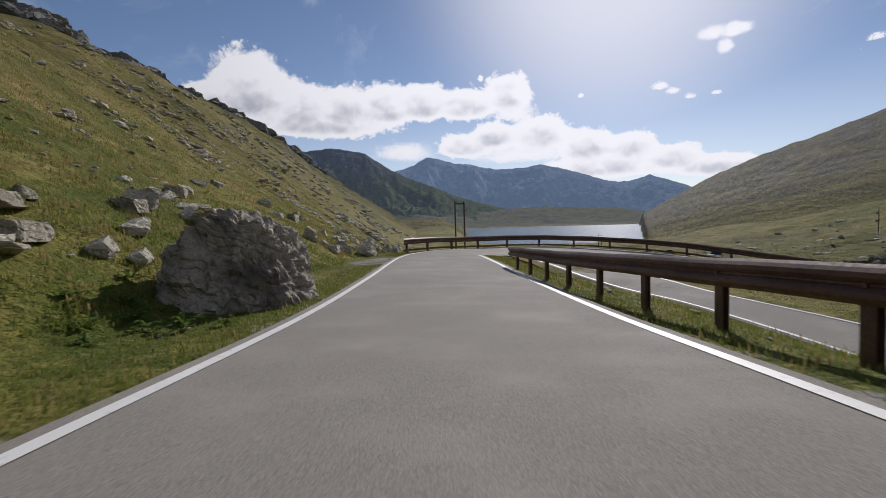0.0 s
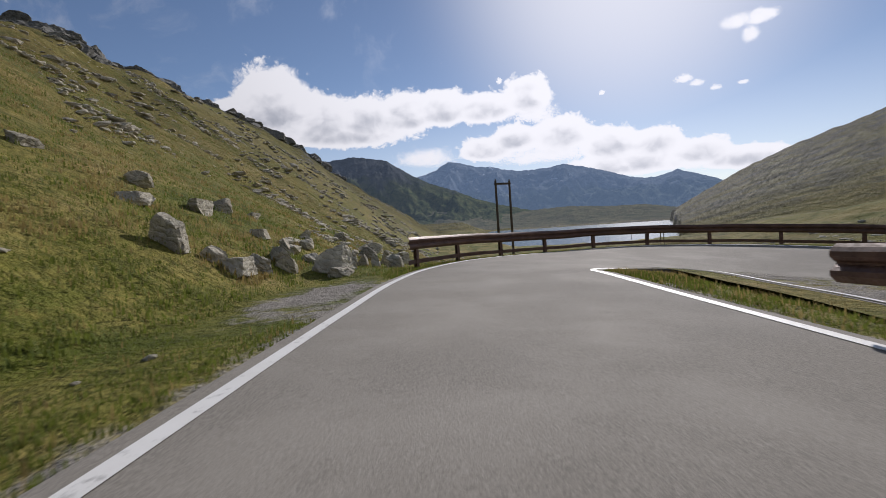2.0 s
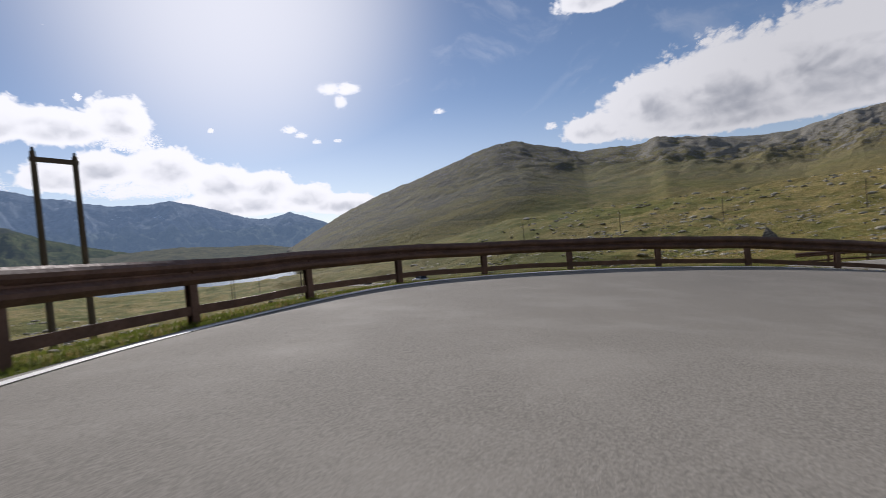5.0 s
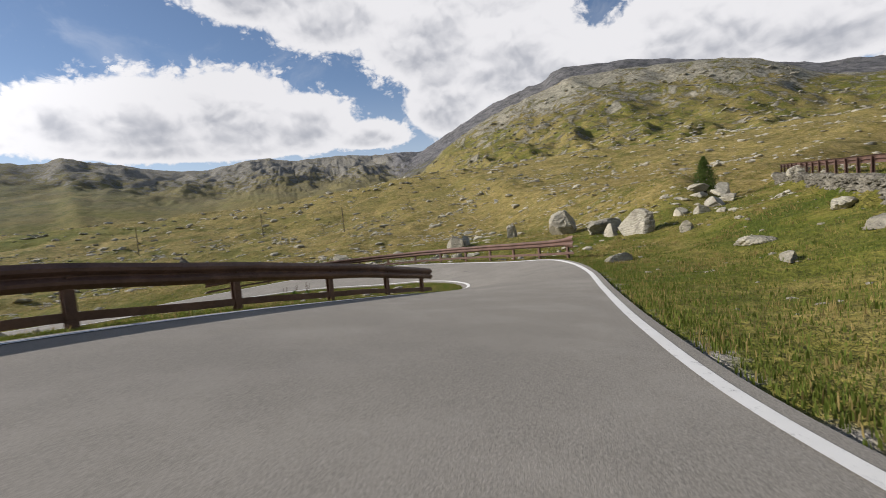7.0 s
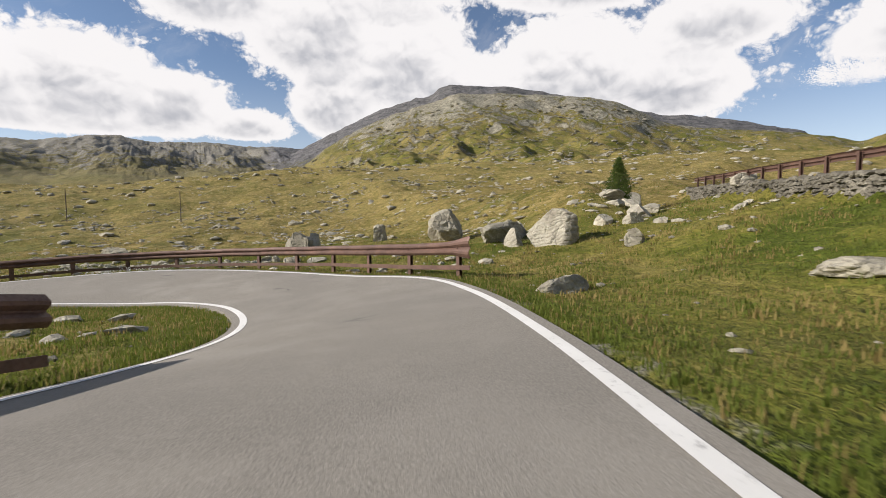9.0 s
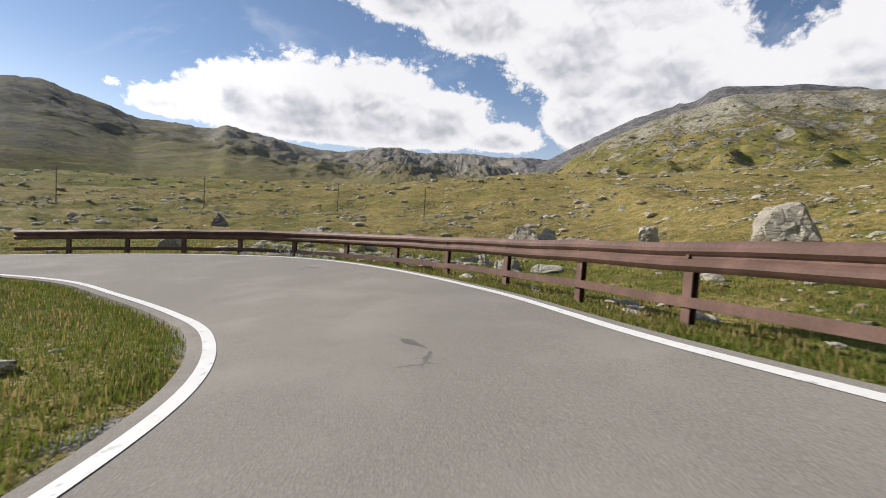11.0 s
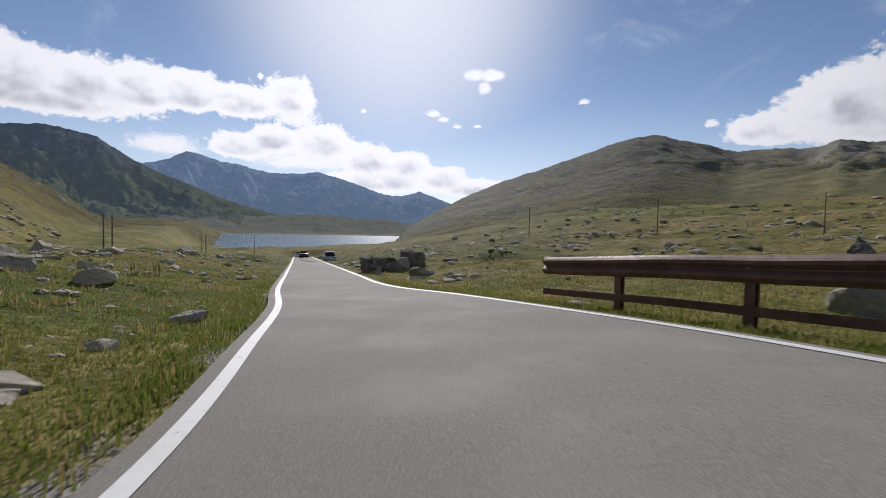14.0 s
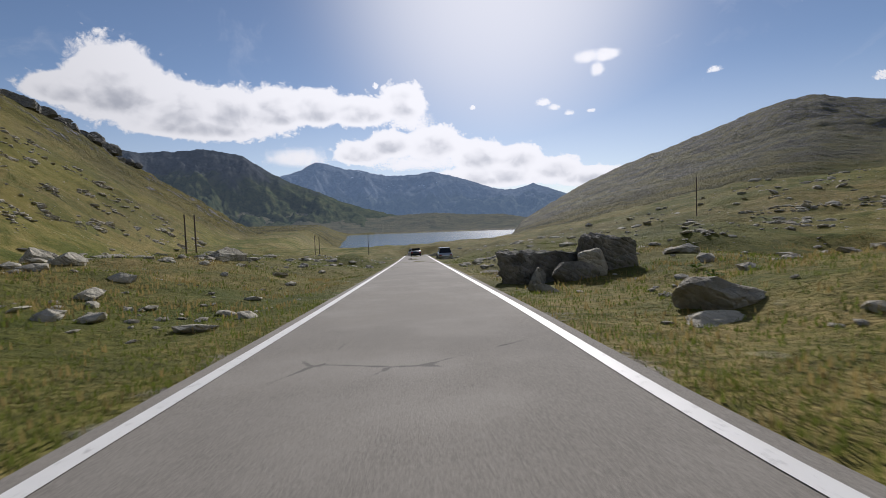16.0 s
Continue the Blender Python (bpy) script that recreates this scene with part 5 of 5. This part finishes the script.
def beside(edge_l, lo, hi, reach):
    def pick(g):
        i = g.randrange(lo, hi)
        e, o = (ROAD_L[i], ROAD_R[i]) if edge_l else (ROAD_R[i], ROAD_L[i])
        v = (e - o)[:2] / np.hypot(*(e - o)[:2])
        k = 0.35 + reach * g.random() ** 1.7
        j = min(len(ROAD_L) - 1, i + 1)
        t = (ROAD_L[j] - ROAD_L[i])[:2] * g.random()
        return e[0] + v[0] * k + t[0], e[1] + v[1] * k + t[1]
    return pick


N_ST = len(ROAD_L)
i_0, i_end = 14 * 2, 14 * 28
blades("grass", 34000, 5, beside(True, i_0, i_end, 8.0), 0.06, M_GRASS, "lush green grass along the left verge", "grass", 5)
blades("grass_right", 30000, 6, beside(False, i_0, i_end, 8.0), 0.055, M_GRASS, "lush green grass along the right verge", "grass", 5)
blades("dry_grass", 6000, 7, beside(False, i_0, i_end, 14.0), 0.11, M_STRAW, "dry yellow grass stems along the verge", "grass", 4)
blades("dry_grass_left", 4000, 9, beside(True, i_0, i_end, 14.0), 0.11, M_STRAW, "dry yellow grass stems along the verge", "grass", 4)


blades("tussocks", 26000, 61, lambda g: (-6.0 - 60 * g.random() ** 1.5, g.uniform(2, 120)), 0.13, M_STRAW, "dry straw-coloured tussocks on the western slope", "grass", 5, 0.22, 0.016, 0.8, 0.0)
blades("green_tussocks", 22000, 62, lambda g: (-5.5 - 45 * g.random() ** 1.5, g.uniform(2, 110)), 0.1, M_GRASS, "green grass tufts on the western slope", "grass", 5, 0.25, 0.016, 0.6, -0.1)
blades("meadow_tussocks", 26000, 63, lambda g: (g.uniform(22, 110), g.uniform(-40, 75)), 0.12, M_STRAW, "dry straw-coloured tussocks in the eastern meadow", "grass", 5, 0.25, 0.016, 1.2, 0.05)
blades("meadow_tufts", 24000, 64, lambda g: (g.uniform(12, 75), g.uniform(-15, 95)), 0.09, M_GRASS, "green grass tufts in the eastern meadow", "grass", 5, 0.25, 0.014, 1.0, -0.1)


# ---------------------------------------------------------------- poles, tree, hut, wall, cars
def pole(x, y, h, label, r=0.095, arm=None):
    bm = bmesh.new()
    bmesh.ops.create_cone(bm, cap_ends=True, segments=10, radius1=r, radius2=r * 0.72, depth=h + 0.6, matrix=Matrix.Translation((0, 0, h / 2 - 0.3)))
    ob = new("utility_pole")
    ob.location = (x, y, z_at(x, y))
    part("shaft", bm, M_WOOD, ob)
    bm = bmesh.new()
    bmesh.ops.create_cone(bm, cap_ends=True, segments=8, radius1=0.05, radius2=0.03, depth=0.14, matrix=Matrix.Translation((0, 0, h + 0.05)))
    part("insulator", bm, M_WIRE, ob)
    if arm:
        bm = bmesh.new()
        ln, yaw = math.hypot(*arm) + 0.15, math.atan2(arm[1], arm[0])
        bmesh.ops.create_cube(bm, size=1, matrix=Matrix.Translation((arm[0] / 2, arm[1] / 2, h - 0.15)) @ Matrix.Rotation(yaw, 4, "Z") @ Matrix.Diagonal((ln, 0.1, 0.12, 1)))
        part("crossarm", bm, M_WOOD, ob)
    return tagged(ob, label, "utility pole", "line of utility poles")


pole(1.3, 47.0, 6.0, "weathered wooden utility pole behind the hairpin")
pole(2.2, 47.4, 6.2, "weathered wooden utility pole, one of a pair behind the hairpin", arm=(-0.9, -0.4))
for x, y, h in ((34.0, 104.0, 5.5), (34.8, 104.6, 5.5), (43.8, 172.0, 7.0), (44.8, 173.0, 7.0), (58.0, 190.0, 6.0), (120.0, 95.0, 6.5), (108.0, 118.0, 6.5), (132.0, 74.0, 6.5), (140.0, 48.0, 6.5), (128.0, 28.0, 6.0)):
    pole(x, y, h, "thin wooden utility pole in the meadow")


def larch(x, y, h):
    ob = new("larch_tree")
    ob.location = (x, y, z_at(x, y))
    bm = bmesh.new()
    bmesh.ops.create_cone(bm, cap_ends=True, segments=8, radius1=0.13, radius2=0.02, depth=h, matrix=Matrix.Translation((0, 0, h / 2)))
    rng = random.Random(4)
    for k in range(34):
        z = h * (0.16 + 0.8 * k / 34)
        a, ln = rng.uniform(0, 6.28), (1 - z / h) * h * 0.34 + 0.15
        m = Matrix.Translation((0, 0, z)) @ Matrix.Rotation(a, 4, "Z") @ Matrix.Rotation(radians(82 + rng.uniform(-12, 14)), 4, "Y") @ Matrix.Translation((0, 0, ln / 2))
        bmesh.ops.create_cone(bm, cap_ends=False, segments=5, radius1=0.025, radius2=0.006, depth=ln, matrix=m)
    part("trunk", bm, M_BARK, ob)
    vs, fs = [], []
    for k in range(2600):
        z = h * (0.12 + 0.88 * rng.random() ** 1.25)
        rad = (1 - (z / h) ** 2.4) * h * 0.36 * (0.45 + 0.55 * min(1, z / h / 0.3)) + 0.08
        a = rng.uniform(0, 6.28)
        rr = rad * math.sqrt(rng.random()) * (0.75 + 0.4 * noise.noise((math.cos(a) * 2, math.sin(a) * 2, z * 1.6)))
        p = Vector((rr * math.cos(a), rr * math.sin(a), z - 0.12 * rr))
        for _ in range(3):
            q = Vector((rng.gauss(0, 1), rng.gauss(0, 1), rng.gauss(0, 0.6))).normalized()
            t = q.orthogonal().normalized() * 0.02
            b = len(vs)
            vs += [tuple(p - t), tuple(p + t), tuple(p + q * rng.uniform(0.1, 0.2))]
            fs.append((b, b + 1, b + 2))
    me = mesh("crown", vs, fs, M_LARCH)
    child("crown", me, ob)
    return tagged(ob, "small lone green larch on the stony slope", "tree")


larch(44.7, 0.5, 3.1)


boulder(104.0, 57.5, 1.9, 1.6, 2.0, 83, M_ROCKD, "dark pyramid-shaped boulder standing out of the meadow", 15, cuts=4,
        faces=((0.75, 0.1, 0.65, 0.5), (-0.75, 0.1, 0.65, 0.5), (0, 0.75, 0.65, 0.5), (0, -0.75, 0.65, 0.5)))


def car(x, y, yaw, paint, label, open_top=False, tall=1.42):
    z = min(z_at(x, y) + 0.05, 1e3)
    ob = new("car")
    L, W, T = 4.2, 1.76, tall
    prof = [(-2.1, 0.32), (-2.08, 0.78), (-1.85, 0.92), (-1.0, 0.98), (1.0, 0.93), (1.85, 0.78), (2.1, 0.58), (2.08, 0.3), (1.7, 0.22), (-1.7, 0.22)]
    bm = bmesh.new()
    rings = []
    for wv, sc in ((-W / 2, 0.93), (-W / 2 + 0.08, 1.0), (W / 2 - 0.08, 1.0), (W / 2, 0.93)):
        rings.append([bm.verts.new((px * (0.985 if sc < 1 else 1), wv, 0.25 + (pz - 0.25) * sc)) for px, pz in prof])
    for a, b in zip(rings, rings[1:]):
        for k in range(len(prof)):
            bm.faces.new((a[k], a[(k + 1) % len(prof)], b[(k + 1) % len(prof)], b[k]))
    bm.faces.new(rings[0][::-1])
    bm.faces.new(rings[-1])
    bmesh.ops.recalc_face_normals(bm, faces=bm.faces[:])
    part("body", bm, paint, ob, "", True)
    if open_top:
        bm = bmesh.new()
        bmesh.ops.create_cube(bm, size=1, matrix=Matrix.Translation((0.75, 0, 1.08)) @ Matrix.Rotation(radians(-32), 4, "Y") @ Matrix.Diagonal((0.04, 1.4, 0.5, 1)))
        part("windscreen", bm, M_GLASS, ob)
        for sy in (-0.38, 0.38):
            bm = bmesh.new()
            bmesh.ops.create_cube(bm, size=1, matrix=Matrix.Translation((-0.45, sy, 1.0)) @ Matrix.Diagonal((0.16, 0.46, 0.42, 1)))
            bmesh.ops.bevel(bm, geom=bm.edges[:], offset=0.06, segments=2)
            part("seat", bm, M_TYRE, ob)
    else:
        cab = [(-1.75, 0.95), (-1.35, T), (0.15, T), (0.95, 0.93)]
        bm = bmesh.new()
        lo = [bm.verts.new((px, -W / 2 + 0.1 + (0.14 if pz > 1 else 0), pz)) for px, pz in cab]
        hi = [bm.verts.new((px, W / 2 - 0.1 - (0.14 if pz > 1 else 0), pz)) for px, pz in cab]
        for k in range(4):
            bm.faces.new((lo[k], lo[(k + 1) % 4], hi[(k + 1) % 4], hi[k]))
        bm.faces.new(lo[::-1])
        bm.faces.new(hi)
        bmesh.ops.recalc_face_normals(bm, faces=bm.faces[:])
        part("window", bm, M_GLASS, ob)
        bm = bmesh.new()
        bmesh.ops.create_cube(bm, size=1, matrix=Matrix.Translation((-0.6, 0, T + 0.01)) @ Matrix.Diagonal((1.5, W - 0.46, 0.05, 1)))
        bmesh.ops.bevel(bm, geom=bm.edges[:], offset=0.02, segments=1)
        part("roof", bm, paint, ob)
    for px in (-1.3, 1.32):
        for sy in (-1, 1):
            bm = bmesh.new()
            bmesh.ops.create_cone(bm, cap_ends=True, segments=20, radius1=0.32, radius2=0.32, depth=0.21, matrix=Matrix.Translation((px, sy * (W / 2 - 0.09), 0.32)) @ Matrix.Rotation(radians(90), 4, "X"))
            wheel = part("wheel", bm, M_TYRE, ob)
            bm = bmesh.new()
            bmesh.ops.create_cone(bm, cap_ends=True, segments=16, radius1=0.2, radius2=0.2, depth=0.02, matrix=Matrix.Translation((px, sy * (W / 2 + 0.022), 0.32)) @ Matrix.Rotation(radians(90), 4, "X"))
            part("rim", bm, M_RIM, wheel)
    for sy in (-0.66, 0.66):
        bm = bmesh.new()
        bmesh.ops.create_cube(bm, size=1, matrix=Matrix.Translation((-2.09, sy, 0.68)) @ Matrix.Diagonal((0.05, 0.3, 0.13, 1)))
        part("tail_light", bm, M_LAMP, ob)
    ob.matrix_basis = Matrix.Translation((x, y, z)) @ Matrix.Rotation(radians(yaw), 4, "Z")
    return tagged(ob, label, "car")


def on_road(y, u):
    i = int(np.argmin(np.abs(ROAD_L[200:, 1] - y))) + 200
    p = ROAD_L[i] * (1 - u) + ROAD_R[i] * u
    return p


c1 = on_road(132.0, 0.5)
ob = car(c1[0], c1[1], 81, M_CARD, "dark open-top sports car driving away on the straight road", True)
ob.location.z = c1[2] + 0.02
c2 = on_road(150.0, 0.35)
ob = car(c2[0], c2[1], 81, M_CARW, "small white car far down the straight road")
ob.location.z = c2[2] + 0.02
ob = car(63.0, 110.0, 83, M_CARS, "silver hatchback parked on the grass beside the road", False, 1.55)


# stone retaining wall under the upper road
def stone_wall(line, label):
    top = spline(line, 3)
    s = np.r_[0, np.cumsum(np.hypot(np.diff(top[:, 0]), np.diff(top[:, 1])))]
    wall = new("wall_upper_road")
    rng = random.Random(12)
    kinds = []
    for k in range(8):
        kinds.append(rock_mesh("stone", 60 + k, 0.5, 0.5, 0.5, M_MASON, 2, 0.3))
    # dark core behind the stones, showing in the gaps
    vs, fs = [], []
    for k, p in enumerate(top):
        j = min(len(top) - 2, k)
        t = (top[j + 1] - top[j])[:2] / np.hypot(*(top[j + 1] - top[j])[:2])
        nrm = np.array([t[1], -t[0]]) * WALL_SIDE
        for off, h in ((-0.16, -2.3), (-0.12, -0.06), (-0.9, -0.06), (-0.9, -2.3)):
            vs.append((p[0] + nrm[0] * off, p[1] + nrm[1] * off, p[2] + h))
    for k in range(len(top) - 1):
        for q in range(4):
            fs.append((k * 4 + q, k * 4 + (q + 1) % 4, k * 4 + 4 + (q + 1) % 4, k * 4 + 4 + q))
    child("core", mesh("core", vs, fs, M_ROCKD), wall)
    made, joined = 0, bmesh.new()
    rows_h = 0.15
    for row in range(12):
        d = rng.uniform(0, 0.4)
        while d < s[-1] - 0.3:
            w, tall = rng.uniform(0.16, 0.46), rng.uniform(0.75, 1.45)
            p = np.array([np.interp(d + w / 2, s, top[:, q]) for q in range(3)])
            t = np.array(WALL_WAY)
            nrm = np.array([t[1], -t[0]]) * WALL_SIDE
            zz = p[2] - 0.12 - row * rows_h + rng.uniform(-0.05, 0.05)
            m = Matrix.Translation((p[0] - nrm[0] * rng.uniform(0.1, 0.2), p[1] - nrm[1] * 0.15, zz)) @ Matrix.Rotation(math.atan2(t[1], t[0]) + rng.uniform(-0.2, 0.2), 4, "Z") @ Matrix.Rotation(rng.uniform(-0.22, 0.22), 4, "Y") @ Matrix.Diagonal((w * 1.55, 0.75, rows_h * 1.6 * tall, 1))
            if made < 290 and 2 < d < 16:
                child("stone", kinds[rng.randrange(8)], wall, m)
                made += 1
            else:
                tmp = kinds[rng.randrange(8)].copy()
                tmp.transform(m)
                joined.from_mesh(tmp)
                bpy.data.meshes.remove(tmp)
            d += w
    rest = part("stone_courses", joined, M_MASON, wall)
    tagged(rest, kind="stuff")
    return tagged(wall, label, "retaining wall", kind="structure")


WALL_SIDE = -1
stone_wall(WALL_LINE, "rough grey dry-stone retaining wall under the upper road")


# ---------------------------------------------------------------- weeds
def weed(x, y, h, seed, label, seedhead=True):
    rng = random.Random(seed)
    ob = new("weed_plant")
    ob.location = (x, y, z_at(x, y) - 0.02)
    vs, fs = [], []
    for k in range(16):
        a, ln, w = rng.uniform(0, 6.28), h * rng.uniform(0.35, 0.6), h * rng.uniform(0.07, 0.12)
        up = rng.uniform(0.25, 0.9)
        d, sd = Vector((math.cos(a), math.sin(a), 0)), Vector((-math.sin(a), math.cos(a), 0))
        base = Vector((rng.uniform(-0.08, 0.08), rng.uniform(-0.08, 0.08), h * rng.uniform(0, 0.25)))
        m = base + d * ln * 0.5 + Vector((0, 0, ln * up * 0.6))
        tip = base + d * ln + Vector((0, 0, ln * up * 0.5))
        b = len(vs)
        vs += [tuple(base), tuple(m - sd * w), tuple(tip), tuple(m + sd * w), tuple(m + Vector((0, 0, -w * 0.3)))]
        fs += [(b, b + 1, b + 4), (b + 1, b + 2, b + 4), (b + 2, b + 3, b + 4), (b + 3, b, b + 4)]
    child("foliage", mesh("foliage", vs, fs, M_WEED), ob)
    if seedhead:
        for k in range(rng.randrange(2, 5)):
            bm = bmesh.new()
            lean = Matrix.Rotation(rng.uniform(-0.15, 0.15), 4, "X") @ Matrix.Rotation(rng.uniform(-0.15, 0.15), 4, "Y")
            px, py, hh = rng.uniform(-0.15, 0.15), rng.uniform(-0.15, 0.15), h * rng.uniform(0.9, 1.35)
            bmesh.ops.create_cone(bm, cap_ends=True, segments=5, radius1=0.008, radius2=0.004, depth=hh, matrix=Matrix.Translation((px, py, 0)) @ lean @ Matrix.Translation((0, 0, hh / 2)))
            for q in range(26):
                t = hh * rng.uniform(0.5, 1.0)
                r = 0.03 * (1.2 - t / hh)
                a = rng.uniform(0, 6.28)
                bmesh.ops.create_icosphere(bm, subdivisions=1, radius=0.014, matrix=Matrix.Translation((px, py, 0)) @ lean @ Matrix.Translation((r * math.cos(a), r * math.sin(a), t)))
            part("seed_stalk", bm, M_SEED, ob, "brown dried seed stalk")
    return tagged(ob, label, "weed", "roadside weeds")


M_SEED = mat_plain("dried_seed", (0.07, 0.04, 0.02), (0.14, 0.08, 0.04), 0.9)
for x, y, h, sd, tall in (
    (43.2, 34.5, 0.75, 1, True), (43.6, 35.2, 0.6, 2, True), (42.6, 33.7, 0.65, 3, True), (-5.0, 10.3, 0.55, 4, False), (-5.8, 10.8, 0.5, 5, False), (-6.6, 10.0, 0.6, 6, False),
    (-5.3, 8.0, 0.6, 7, False), (-4.8, 7.6, 0.55, 21, False), (-4.3, 7.8, 0.6, 22, False), (-5.8, 8.7, 0.6, 23, False), (-3.7, 8.0, 0.45, 24, False), (-5.5, 7.2, 0.5, 25, False), (-6.2, 7.9, 0.55, 26, False), (-5.0, 6.6, 0.45, 27, False), (-6.4, 6.6, 0.5, 28, False), (48.6, 26.3, 0.35, 8, False), (49.3, 27.6, 0.35, 9, False), (48.0, 25.4, 0.4, 10, False), (50.2, 29.0, 0.35, 11, False), (43.8, 55.5, 0.5, 12, True),
    (43.2, 54.2, 0.45, 13, True), (41.0, 58.5, 0.5, 14, False), (40.2, 57.6, 0.5, 15, False), (59.2, 60.6, 0.5, 16, False), (58.4, 59.0, 0.45, 17, False), (4.4, 22.0, 0.35, 18, False), (4.6, 17.0, 0.35, 19, False),
):
    weed(x, y, h, sd, "leafy dock plant with brown seed stalks in the verge" if tall else "low leafy green weed in the verge", tall)


M_PETAL = mat_plain("white_petals", (0.72, 0.72, 0.7), (0.82, 0.82, 0.8), 0.7, bumpy=0)


def daisies(x, y, seed):
    ob = weed(x, y, 0.32, seed, "leafy green weeds with small white flowers by the guard rail", False)
    rng = random.Random(seed)
    bm = bmesh.new()
    for _ in range(26):
        m = Matrix.Translation((rng.gauss(0, 0.2), rng.gauss(0, 0.2), rng.uniform(0.16, 0.3))) @ Matrix.Rotation(rng.uniform(-0.5, 0.5), 4, "X")
        bmesh.ops.create_cone(bm, cap_ends=True, segments=7, radius1=0.01, radius2=0.028, depth=0.012, matrix=m)
        bmesh.ops.create_cone(bm, cap_ends=False, segments=3, radius1=0.003, radius2=0.003, depth=0.2, matrix=m @ Matrix.Translation((0, 0, -0.1)))
    tagged(part("flower_heads", bm, M_PETAL, ob), "small white flower heads", kind="stuff")
    return ob


for x, y, sd in ((50.0, 30.4, 201), (49.7, 29.5, 202), (49.2, 28.8, 203), (48.6, 28.0, 204), (50.3, 31.2, 205)):
    daisies(x, y, sd)
